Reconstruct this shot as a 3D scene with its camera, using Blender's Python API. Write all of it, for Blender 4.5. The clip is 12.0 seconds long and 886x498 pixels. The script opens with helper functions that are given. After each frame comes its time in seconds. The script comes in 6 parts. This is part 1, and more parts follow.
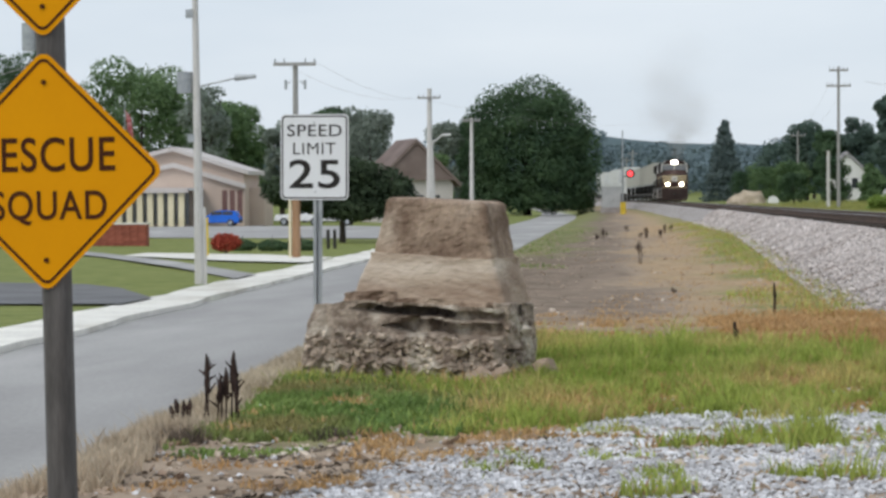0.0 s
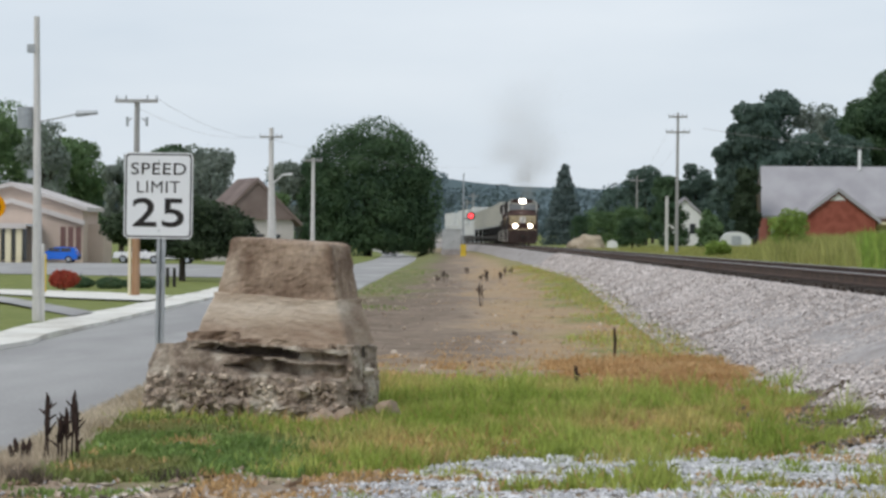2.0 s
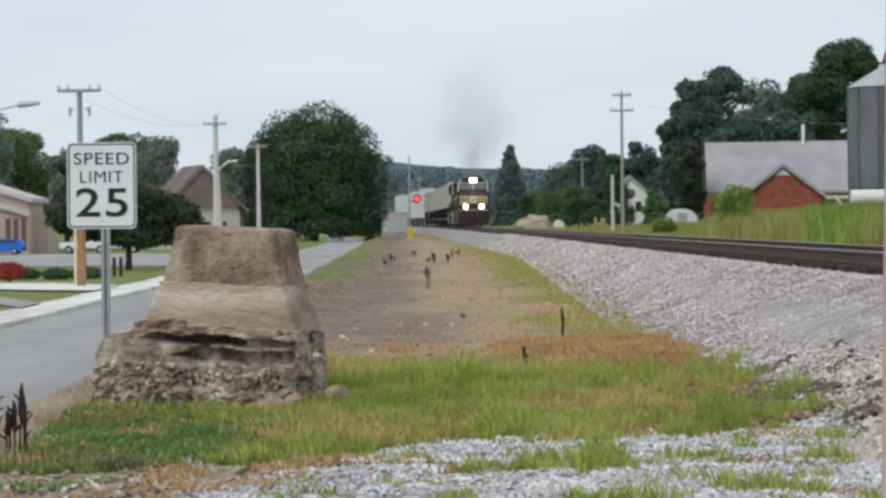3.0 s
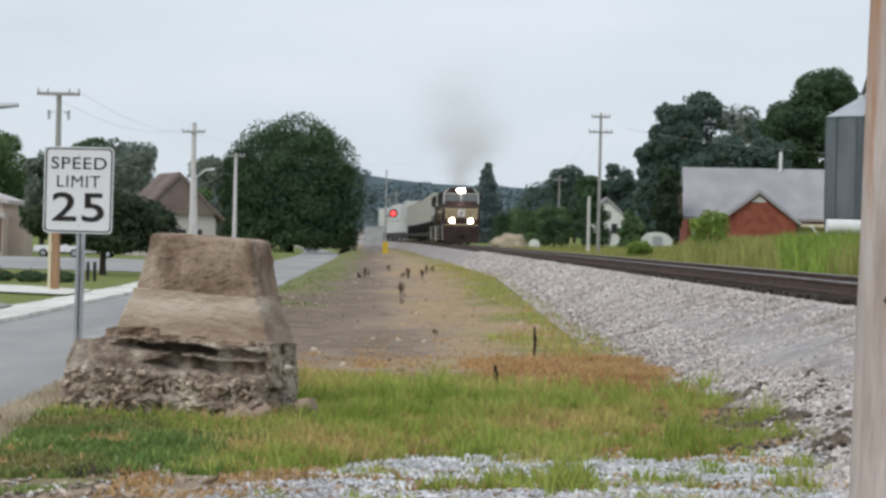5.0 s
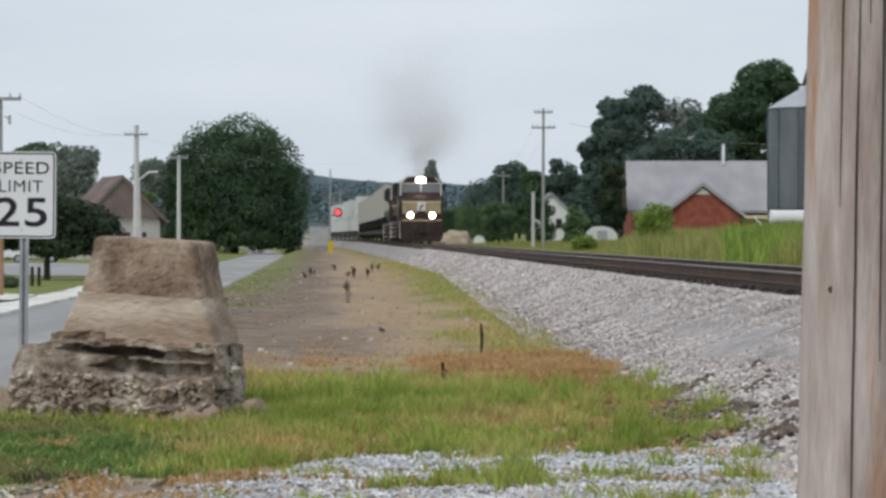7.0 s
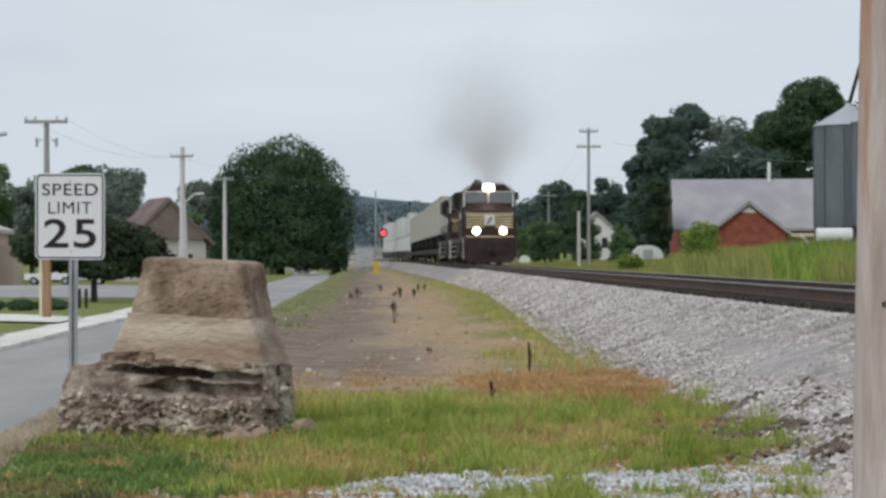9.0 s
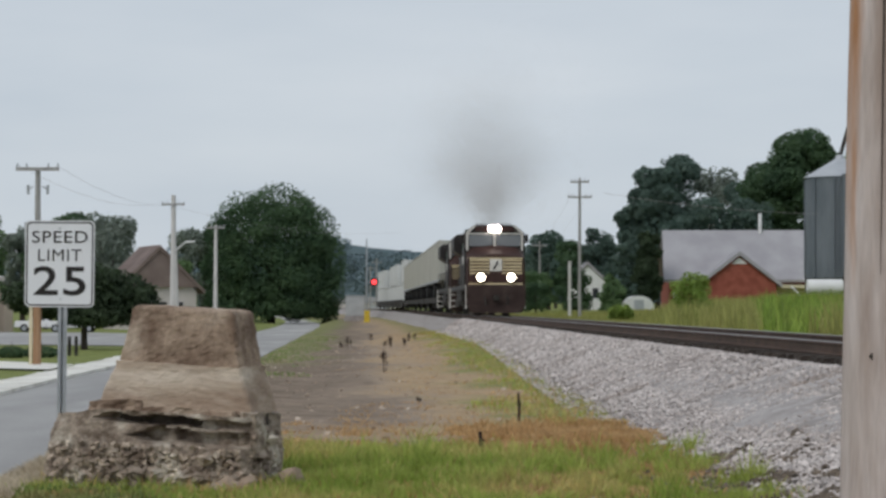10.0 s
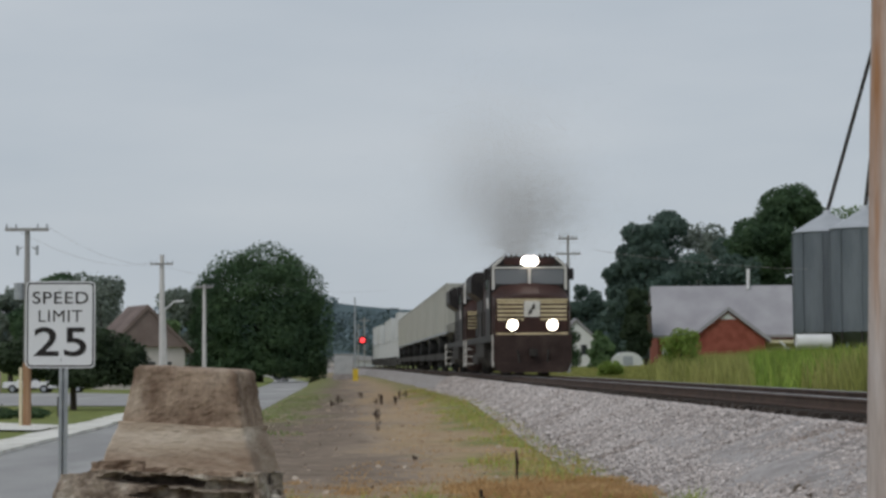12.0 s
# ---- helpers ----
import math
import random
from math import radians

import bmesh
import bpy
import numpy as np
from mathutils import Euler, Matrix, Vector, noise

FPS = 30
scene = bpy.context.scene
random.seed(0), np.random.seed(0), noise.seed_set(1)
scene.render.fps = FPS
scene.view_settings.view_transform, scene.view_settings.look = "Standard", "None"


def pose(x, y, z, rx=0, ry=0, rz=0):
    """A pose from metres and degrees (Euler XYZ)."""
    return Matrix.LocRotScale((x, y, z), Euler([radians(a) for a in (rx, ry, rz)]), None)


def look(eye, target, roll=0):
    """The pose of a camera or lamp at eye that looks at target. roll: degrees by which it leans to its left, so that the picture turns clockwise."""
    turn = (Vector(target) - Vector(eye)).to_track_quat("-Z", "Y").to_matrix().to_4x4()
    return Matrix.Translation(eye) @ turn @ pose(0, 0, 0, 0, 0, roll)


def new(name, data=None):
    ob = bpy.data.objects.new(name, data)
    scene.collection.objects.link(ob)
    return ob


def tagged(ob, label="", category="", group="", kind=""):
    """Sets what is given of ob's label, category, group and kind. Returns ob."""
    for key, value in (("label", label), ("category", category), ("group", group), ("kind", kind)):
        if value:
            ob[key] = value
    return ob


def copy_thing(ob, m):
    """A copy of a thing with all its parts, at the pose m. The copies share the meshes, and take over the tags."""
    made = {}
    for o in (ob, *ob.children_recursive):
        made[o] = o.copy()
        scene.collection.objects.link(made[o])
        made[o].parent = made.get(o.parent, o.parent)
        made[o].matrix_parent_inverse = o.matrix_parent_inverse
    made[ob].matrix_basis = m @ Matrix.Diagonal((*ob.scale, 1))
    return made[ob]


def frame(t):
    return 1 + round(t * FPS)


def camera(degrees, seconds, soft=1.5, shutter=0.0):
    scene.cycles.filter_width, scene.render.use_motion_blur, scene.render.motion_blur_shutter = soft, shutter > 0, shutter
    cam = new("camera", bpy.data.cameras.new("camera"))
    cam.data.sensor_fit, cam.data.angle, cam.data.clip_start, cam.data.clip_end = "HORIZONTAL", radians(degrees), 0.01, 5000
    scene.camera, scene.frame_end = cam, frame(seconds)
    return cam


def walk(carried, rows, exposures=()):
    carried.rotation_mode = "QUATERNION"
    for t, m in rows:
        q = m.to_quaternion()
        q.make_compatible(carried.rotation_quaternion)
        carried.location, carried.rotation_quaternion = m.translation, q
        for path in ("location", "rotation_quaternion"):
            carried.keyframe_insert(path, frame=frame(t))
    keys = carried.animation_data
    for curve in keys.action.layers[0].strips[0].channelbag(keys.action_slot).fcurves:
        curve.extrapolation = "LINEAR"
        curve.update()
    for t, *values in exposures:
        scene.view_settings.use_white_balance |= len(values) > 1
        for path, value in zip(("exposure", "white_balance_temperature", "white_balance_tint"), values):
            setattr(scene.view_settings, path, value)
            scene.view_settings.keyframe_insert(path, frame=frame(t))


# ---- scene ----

# camera: hand-held, standing still beside the line
cam = camera(20.82, 12.0, soft=3.0)
PATH = [  # seconds, sideways sway, height, heading, pitch, roll
    (0.0, 0.036, 1.483, 6.202, -1.194, -0.272),
    (0.5, 0.027, 1.490, 5.543, -0.523, -0.326),
    (1.0, 0.009, 1.494, 7.013, 0.197, -0.421),
    (1.5, 0.004, 1.498, 3.837, -0.629, 0.322),
    (2.0, 0.000, 1.492, 2.403, -0.219, 0.562),
    (2.5, 0.031, 1.502, 0.712, -0.034, -0.208),
    (3.0, 0.014, 1.496, 1.148, -0.631, -0.700),
    (3.2, 0.016, 1.503, 1.317, -0.718, -0.418),
    (4.8, -0.009, 1.508, 0.722, -0.133, 1.085),
    (5.0, 0.011, 1.503, 0.552, -0.253, 1.230),
    (5.5, -0.001, 1.501, 1.344, -0.508, 0.521),
    (6.0, 0.005, 1.500, 0.414, -0.229, 0.590),
    (6.5, -0.000, 1.502, -0.000, 0.239, 0.500),
    (7.0, 0.012, 1.501, -0.750, -0.293, 0.137),
    (7.5, 0.009, 1.497, 0.897, -0.190, -0.512),
    (7.7, -0.013, 1.487, 1.426, -0.183, -0.217),
    (9.3, -0.007, 1.492, 0.218, 0.396, -0.201),
    (9.5, -0.001, 1.491, 0.292, 0.606, -0.173),
    (10.0, 0.001, 1.492, 0.116, 1.361, 0.114),
    (10.5, -0.002, 1.494, -0.326, 0.703, 0.246),
    (11.0, -0.004, 1.503, -0.470, 0.946, -0.111),
    (11.5, -0.043, 1.484, 0.959, 1.735, -0.057),
    (12.0, -0.121, 1.496, -0.195, 2.728, -0.313),
]
walk(cam, [(t, pose(sx, 0, sz, 90 + p, 0, h) @ pose(0, 0, 0, 0, 0, r)) for t, sx, sz, h, p, r in PATH],
     exposures=[(0.0, 0.1), (0.5, 0.1), (1.0, -0.06), (1.5, -0.13), (2.0, 0.06), (2.5, -0.2), (3.0, 0.05), (5.0, 0.05), (5.5, -0.02), (6.0, 0.08), (6.5, -0.08), (7.0, -0.04), (7.5, 0.0), (9.5, -0.1), (10.0, -0.25), (10.2, -0.42), (10.5, -0.24), (11.0, -0.27), (11.5, -0.2), (12.0, -0.5)])

# ---- light: overcast sky ----
world = bpy.data.worlds.new("overcast_sky")
scene.world = world
world.use_nodes = True
wn, wl = world.node_tree.nodes, world.node_tree.links
bg = wn["Background"]
sky = wn.new("ShaderNodeTexSky")
sky.sky_type = "NISHITA"
sky.sun_disc = False
sky.sun_elevation, sky.sun_rotation = radians(50), radians(200)
geo = wn.new("ShaderNodeTexCoord")
stretch = wn.new("ShaderNodeMapping")
stretch.inputs["Scale"].default_value = (2.2, 2.2, 9.0)
clouds = wn.new("ShaderNodeTexNoise")
clouds.inputs["Scale"].default_value = 1.6
clouds.inputs["Detail"].default_value = 5
tone = wn.new("ShaderNodeValToRGB")
tone.color_ramp.elements[0].position, tone.color_ramp.elements[0].color = 0.3, (5.35, 6.05, 6.85, 1)
tone.color_ramp.elements[1].position, tone.color_ramp.elements[1].color = 0.75, (6.85, 7.35, 7.9, 1)
cover = wn.new("ShaderNodeMixRGB")
cover.inputs[0].default_value = 0.93
wl.new(geo.outputs["Generated"], stretch.inputs["Vector"])
wl.new(stretch.outputs["Vector"], clouds.inputs["Vector"])
wl.new(clouds.outputs["Fac"], tone.inputs["Fac"])
wl.new(sky.outputs["Color"], cover.inputs[1])
wl.new(tone.outputs["Color"], cover.inputs[2])
wl.new(cover.outputs["Color"], bg.inputs["Color"])
bg.inputs["Strength"].default_value = 0.112
sun = new("sun", bpy.data.lights.new("sun", "SUN"))
sun.data.energy, sun.data.angle, sun.data.color = 1.3, radians(25), (1.0, 0.96, 0.9)
sun.matrix_world = look((0, 0, 50), (30, 40, 0))

# ---- materials ----
def mat(name, c1, c2, scale=4.0, rough=0.8, bump=0.2, metal=0.0, fine=8.0, spec=0.3, stretch=(1, 1, 1), c3=None, island=0.0, obrand=0.0, grain=0.28, leafy=0.0):
    """Two-scale noise material: c1 to c2 by coarse noise, c3 as sparse stains, fine grain in colour and bump."""
    m = bpy.data.materials.new(name)
    m.use_nodes = True
    n, l = m.node_tree.nodes, m.node_tree.links
    b = n["Principled BSDF"]
    tc, mp = n.new("ShaderNodeTexCoord"), n.new("ShaderNodeMapping")
    mp.inputs["Scale"].default_value = stretch
    l.new(tc.outputs["Object"], mp.inputs["Vector"])
    big, small = n.new("ShaderNodeTexNoise"), n.new("ShaderNodeTexNoise")
    for t, s, d in ((big, scale, 6), (small, scale * fine, 4)):
        t.inputs["Scale"].default_value, t.inputs["Detail"].default_value = s, d
        l.new(mp.outputs["Vector"], t.inputs["Vector"])
    ramp = n.new("ShaderNodeValToRGB")
    ramp.color_ramp.elements[0].position, ramp.color_ramp.elements[0].color = 0.35, (*c1, 1)
    ramp.color_ramp.elements[1].position, ramp.color_ramp.elements[1].color = 0.65, (*c2, 1)
    l.new(big.outputs["Fac"], ramp.inputs["Fac"])
    out = ramp.outputs["Color"]
    if c3:
        st, sr, mx = n.new("ShaderNodeTexNoise"), n.new("ShaderNodeValToRGB"), n.new("ShaderNodeMixRGB")
        st.inputs["Scale"].default_value, st.inputs["Detail"].default_value = scale * 0.45, 8
        l.new(mp.outputs["Vector"], st.inputs["Vector"])
        sr.color_ramp.elements[0].position, sr.color_ramp.elements[1].position = 0.52, 0.66
        l.new(st.outputs["Fac"], sr.inputs["Fac"])
        l.new(sr.outputs["Color"], mx.inputs[0])
        l.new(out, mx.inputs[1])
        mx.inputs[2].default_value = (*c3, 1)
        out = mx.outputs[0]
    hs = n.new("ShaderNodeHueSaturation")
    vr = n.new("ShaderNodeMapRange")
    vr.inputs["To Min"].default_value, vr.inputs["To Max"].default_value = 1 - grain, 1 + grain
    l.new(small.outputs["Fac"], vr.inputs["Value"])
    val = vr.outputs["Result"]
    for amount, src in ((island, "island"), (obrand, "object")):
        if amount:
            node = n.new("ShaderNodeNewGeometry") if src == "island" else n.new("ShaderNodeObjectInfo")
            r2, mu = n.new("ShaderNodeMapRange"), n.new("ShaderNodeMath")
            mu.operation = "MULTIPLY"
            r2.inputs["To Min"].default_value, r2.inputs["To Max"].default_value = 1 - amount, 1 + amount
            l.new(node.outputs["Random Per Island" if src == "island" else "Random"], r2.inputs["Value"])
            l.new(r2.outputs["Result"], mu.inputs[0])
            l.new(val, mu.inputs[1])
            val = mu.outputs[0]
    l.new(val, hs.inputs["Value"])
    l.new(out, hs.inputs["Color"])
    l.new(hs.outputs["Color"], b.inputs["Base Color"])
    b.inputs["Roughness"].default_value, b.inputs["Metallic"].default_value = rough, metal
    b.inputs["Specular IOR Level"].default_value = spec
    if bump:
        bp = n.new("ShaderNodeBump")
        bp.inputs["Strength"].default_value, bp.inputs["Distance"].default_value = bump, 0.3 / (scale * fine)
        l.new(small.outputs["Fac"], bp.inputs["Height"])
        l.new(bp.outputs["Normal"], b.inputs["Normal"])
    if leafy:  # light shines through leaves
        tr, mx = n.new("ShaderNodeBsdfTranslucent"), n.new("ShaderNodeMixShader")
        l.new(hs.outputs["Color"], tr.inputs["Color"])
        mx.inputs[0].default_value = leafy
        l.new(b.outputs[0], mx.inputs[1])
        l.new(tr.outputs[0], mx.inputs[2])
        l.new(mx.outputs[0], n["Material Output"].inputs["Surface"])
    return m


def glow(name, colour, strength):
    m = bpy.data.materials.new(name)
    m.use_nodes = True
    b = m.node_tree.nodes["Principled BSDF"]
    b.inputs["Base Color"].default_value = (*colour, 1)
    b.inputs["Emission Color"].default_value = (*colour, 1)
    b.inputs["Emission Strength"].default_value = strength
    return m


def glass(name, colour, rough=0.08):
    m = bpy.data.materials.new(name)
    m.use_nodes = True
    b = m.node_tree.nodes["Principled BSDF"]
    b.inputs["Base Color"].default_value = (*colour, 1)
    b.inputs["Roughness"].default_value = rough
    b.inputs["Specular IOR Level"].default_value = 0.6
    return m


M = dict(
    asphalt=mat("worn_asphalt", (0.29, 0.283, 0.278), (0.36, 0.352, 0.345), 0.5, 0.85, 0.4, fine=40, stretch=(1, 0.22, 1), c3=(0.43, 0.42, 0.41), grain=0.2),
    asphalt_new=mat("dark_asphalt", (0.12, 0.12, 0.125), (0.17, 0.17, 0.175), 0.6, 0.85, 0.3, fine=30),
    walk=mat("pale_concrete", (0.68, 0.66, 0.61), (0.8, 0.78, 0.72), 0.8, 0.85, 0.2, fine=12, c3=(0.55, 0.52, 0.46)),
    ballast=mat("ballast_bed", (0.28, 0.255, 0.245), (0.4, 0.37, 0.36), 2.0, 0.9, 0.9, fine=5, c3=(0.22, 0.195, 0.18), grain=0.45),
    stone=mat("ballast_stone", (0.43, 0.383, 0.362), (0.56, 0.51, 0.49), 1.2, 0.85, 0.3, fine=8, island=0.33, c3=(0.35, 0.295, 0.265)),
    pebble=mat("pale_limestone_gravel", (0.46, 0.46, 0.48), (0.64, 0.64, 0.66), 1.5, 0.85, 0.3, fine=8, island=0.34),
    rail=mat("rusty_rail_steel", (0.07, 0.045, 0.035), (0.12, 0.075, 0.055), 3, 0.7, 0.2, 0.3),
    railhead=mat("polished_rail_head", (0.3, 0.28, 0.27), (0.4, 0.38, 0.37), 3, 0.4, 0.05, 0.8),
    tie=mat("creosoted_tie", (0.035, 0.027, 0.022), (0.075, 0.058, 0.047), 5, 0.9, 0.4, obrand=0.35),
    concrete=mat("weathered_concrete", (0.27, 0.19, 0.138), (0.47, 0.375, 0.29), 2.6, 0.92, 0.8, fine=9, c3=(0.64, 0.55, 0.46), stretch=(0.5, 0.5, 2.2)),
    pitted=mat("pitted_dark_concrete", (0.165, 0.11, 0.078), (0.385, 0.29, 0.215), 5.0, 0.95, 1.0, fine=6, c3=(0.46, 0.37, 0.29), stretch=(1, 1, 0.7), grain=0.42),
    rubble=mat("broken_aggregate_concrete", (0.215, 0.16, 0.122), (0.53, 0.435, 0.35), 9, 0.95, 0.8, fine=5, c3=(0.7, 0.62, 0.52), grain=0.5, island=0.3),
    # concrete darkened in colour to deepen the shade under the block
    gap=mat("shade_dark_concrete", (0.04, 0.031, 0.026), (0.085, 0.067, 0.055), 6, 0.95, 0.6),
    pole=mat("weathered_pole_wood", (0.35, 0.28, 0.24), (0.58, 0.52, 0.49), 3.2, 0.85, 0.7, fine=7, stretch=(3.2, 3.2, 0.45), c3=(0.4, 0.205, 0.1), grain=0.25),
    greypole=mat("grey_pole_wood", (0.26, 0.255, 0.25), (0.36, 0.35, 0.34), 4, 0.85, 0.3, stretch=(3, 3, 0.2)),
    palepole=mat("pale_pole", (0.5, 0.49, 0.47), (0.62, 0.6, 0.58), 3, 0.8, 0.2, stretch=(2, 2, 0.3)),
    post=mat("dark_sign_post", (0.075, 0.07, 0.066), (0.13, 0.12, 0.115), 6, 0.55, 0.3, 0.2, stretch=(3, 3, 0.4)),
    galv=mat("galvanised_steel", (0.33, 0.35, 0.37), (0.43, 0.45, 0.47), 6, 0.5, 0.1, 0.5, grain=0.08),
    yellow=mat("amber_sign_sheet", (0.66, 0.275, 0.002), (0.7, 0.3, 0.002), 2, 0.7, 0.02, fine=20, spec=0.08, grain=0.03),
    signwhite=mat("white_sign_sheet", (0.74, 0.75, 0.77), (0.79, 0.8, 0.82), 2, 0.45, 0.03, fine=20, grain=0.03),
    black=mat("black_sign_ink", (0.016, 0.013, 0.012), (0.024, 0.02, 0.018), 4, 0.5, 0.02, grain=0.03),
    brownink=mat("brown_black_sign_ink", (0.05, 0.016, 0.006), (0.07, 0.022, 0.008), 4, 0.6, 0.02, spec=0.1, grain=0.03),
    locoblack=mat("grimy_black_paint", (0.014, 0.012, 0.012), (0.03, 0.025, 0.024), 1.5, 0.5, 0.1, fine=10, c3=(0.05, 0.042, 0.036)),
    # dusty brown-black paint, its red raised for the warm lamp bloom
    locobrown=mat("dusty_glow_reddened_paint", (0.034, 0.015, 0.012), (0.058, 0.026, 0.021), 1.2, 0.55, 0.1, fine=10),
    stripe=mat("cream_stripe_paint", (0.55, 0.45, 0.27), (0.66, 0.56, 0.36), 2, 0.5, 0.05, grain=0.08),
    locowhite=mat("off_white_paint", (0.6, 0.58, 0.54), (0.7, 0.68, 0.64), 2, 0.5, 0.05, grain=0.08),
    # dusty brown paint, reddened in colour for the lamps' glow
    pilotred=mat("glow_reddened_pilot_paint", (0.03, 0.018, 0.0155), (0.055, 0.035, 0.03), 1.5, 0.8, 0.2, fine=8, c3=(0.07, 0.052, 0.043)),
    underframe=mat("sooty_underframe", (0.022, 0.02, 0.018), (0.05, 0.044, 0.04), 2, 0.8, 0.3),
    cream=mat("cream_trailer_paint", (0.4, 0.4, 0.36), (0.49, 0.485, 0.44), 0.8, 0.55, 0.05, fine=12, stretch=(1, 1, 0.3), c3=(0.33, 0.32, 0.28), grain=0.08),
    boxwhite=mat("white_container_paint", (0.58, 0.59, 0.58), (0.66, 0.67, 0.66), 0.8, 0.5, 0.05, fine=12, grain=0.08),
    cabglass=glass("cab_glass", (0.16, 0.17, 0.18)),
    windowglass=glass("window_glass", (0.05, 0.055, 0.06)),
    lamp=glow("headlight_lens", (1.0, 0.9, 0.8), 14),
    amberlamp=glow("ditch_light_lens", (1.0, 0.85, 0.68), 12),
    red=glow("red_signal_lens", (1.0, 0.06, 0.07), 2.0),
    smoke=mat("soot", (0.34, 0.3, 0.265), (0.42, 0.375, 0.335), 2, 1.0, 0.0),
    tan=mat("tan_stucco", (0.5, 0.4, 0.34), (0.58, 0.47, 0.4), 0.4, 0.9, 0.1, fine=20, grain=0.08),
    fascia=mat("pale_metal_fascia", (0.5, 0.46, 0.44), (0.58, 0.54, 0.52), 0.4, 0.6, 0.05, grain=0.08),
    creamwall=mat("cream_panel", (0.62, 0.56, 0.38), (0.7, 0.64, 0.45), 0.5, 0.8, 0.05, grain=0.08),
    brick=mat("red_brick", (0.23, 0.065, 0.045), (0.32, 0.1, 0.07), 1.5, 0.9, 0.4, fine=14),
    brickface=mat("red_brick_course", (0.25, 0.075, 0.05), (0.33, 0.11, 0.075), 6, 0.9, 0.3, obrand=0.2),
    roofgrey=mat("pale_shingle", (0.32, 0.31, 0.33), (0.385, 0.375, 0.395), 0.5, 0.85, 0.2, fine=20, grain=0.08),
    roofbrown=mat("brown_shingle", (0.16, 0.12, 0.11), (0.22, 0.17, 0.155), 0.5, 0.9, 0.2, fine=20, grain=0.08),
    white=mat("white_paint", (0.7, 0.7, 0.7), (0.78, 0.78, 0.78), 0.7, 0.6, 0.05, grain=0.08),
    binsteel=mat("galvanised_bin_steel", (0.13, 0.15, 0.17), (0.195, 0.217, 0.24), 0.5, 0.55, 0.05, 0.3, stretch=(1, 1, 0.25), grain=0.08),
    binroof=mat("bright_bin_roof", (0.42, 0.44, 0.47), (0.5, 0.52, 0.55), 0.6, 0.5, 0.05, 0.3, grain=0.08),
    bark=mat("bark", (0.045, 0.036, 0.03), (0.08, 0.065, 0.055), 4, 0.95, 0.6, stretch=(2, 2, 0.4)),
    leaf=mat("dark_maple_leaves", (0.05, 0.095, 0.05), (0.1, 0.165, 0.08), 0.3, 0.7, 0.0, fine=5, island=0.16, leafy=0.4, grain=0.12),
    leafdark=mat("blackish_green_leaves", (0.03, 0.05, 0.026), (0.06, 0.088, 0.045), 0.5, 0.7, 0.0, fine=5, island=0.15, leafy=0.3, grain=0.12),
    leaf2=mat("mid_green_leaves", (0.1, 0.17, 0.075), (0.17, 0.255, 0.11), 0.3, 0.7, 0.0, fine=5, island=0.16, leafy=0.4, grain=0.12),
    # next three: distance haze mixed into the leaf and needle colours
    leafhazy=mat("hazed_blue_green_leaves", (0.085, 0.135, 0.112), (0.135, 0.195, 0.16), 0.3, 0.7, 0.0, fine=5, island=0.14, leafy=0.4, grain=0.12),
    leafhazygrey=mat("hazed_grey_green_leaves", (0.18, 0.22, 0.185), (0.26, 0.3, 0.255), 0.3, 0.7, 0.0, fine=5, island=0.16, leafy=0.4, grain=0.12),
    needle=mat("hazed_conifer_needles", (0.1, 0.14, 0.135), (0.15, 0.195, 0.19), 0.3, 0.7, 0.0, fine=5, island=0.15, leafy=0.4, grain=0.12),
    # woodland tinted blue in its base colour to stand for air haze
    farwood=mat("hazed_far_woodland", (0.105, 0.148, 0.168), (0.14, 0.19, 0.212), 0.03, 0.95, 0.0, fine=9, island=0.08, grain=0.06),
    shrub=mat("bright_shrub_leaves", (0.2, 0.29, 0.06), (0.3, 0.4, 0.1), 0.8, 0.7, 0.0, island=0.3, leafy=0.4),
    redshrub=mat("red_shrub_leaves", (0.32, 0.05, 0.03), (0.45, 0.09, 0.05), 1.0, 0.7, 0.0, island=0.3, leafy=0.3),
    grass=mat("lush_grass_blades", (0.27, 0.35, 0.065), (0.45, 0.5, 0.13), 0.9, 0.7, 0.0, fine=5, island=0.3, c3=(0.56, 0.47, 0.18), leafy=0.4),
    clover=mat("deep_green_clover", (0.15, 0.24, 0.065), (0.25, 0.34, 0.1), 1.2, 0.7, 0.0, fine=10, island=0.3, leafy=0.35, c3=(0.3, 0.27, 0.11)),
    straw=mat("dead_orange_straw", (0.46, 0.27, 0.115), (0.6, 0.41, 0.21), 1.0, 0.85, 0.0, fine=10, island=0.3, leafy=0.3),
    clod=mat("dark_clods", (0.09, 0.07, 0.055), (0.2, 0.16, 0.125), 2, 0.95, 0.5, island=0.3),
    haygrass=mat("dusty_hay_grass", (0.46, 0.37, 0.275), (0.6, 0.51, 0.39), 1.0, 0.85, 0.0, island=0.25, leafy=0.3),
    weedgreen=mat("tall_bright_weeds", (0.15, 0.25, 0.04), (0.3, 0.39, 0.08), 0.25, 0.7, 0.0, fine=6, island=0.4, leafy=0.4, c3=(0.42, 0.38, 0.12)),
    weedgold=mat("tall_olive_weeds", (0.27, 0.285, 0.085), (0.39, 0.37, 0.13), 0.15, 0.75, 0.0, fine=10, island=0.25, leafy=0.4),
    deadweed=mat("dead_weed_stalk", (0.03, 0.018, 0.015), (0.06, 0.036, 0.03), 6, 0.9, 0.3),
    bluecar=mat("blue_car_paint", (0.01, 0.13, 0.6), (0.012, 0.14, 0.65), 1, 0.25, 0.0, spec=0.5, grain=0.03),
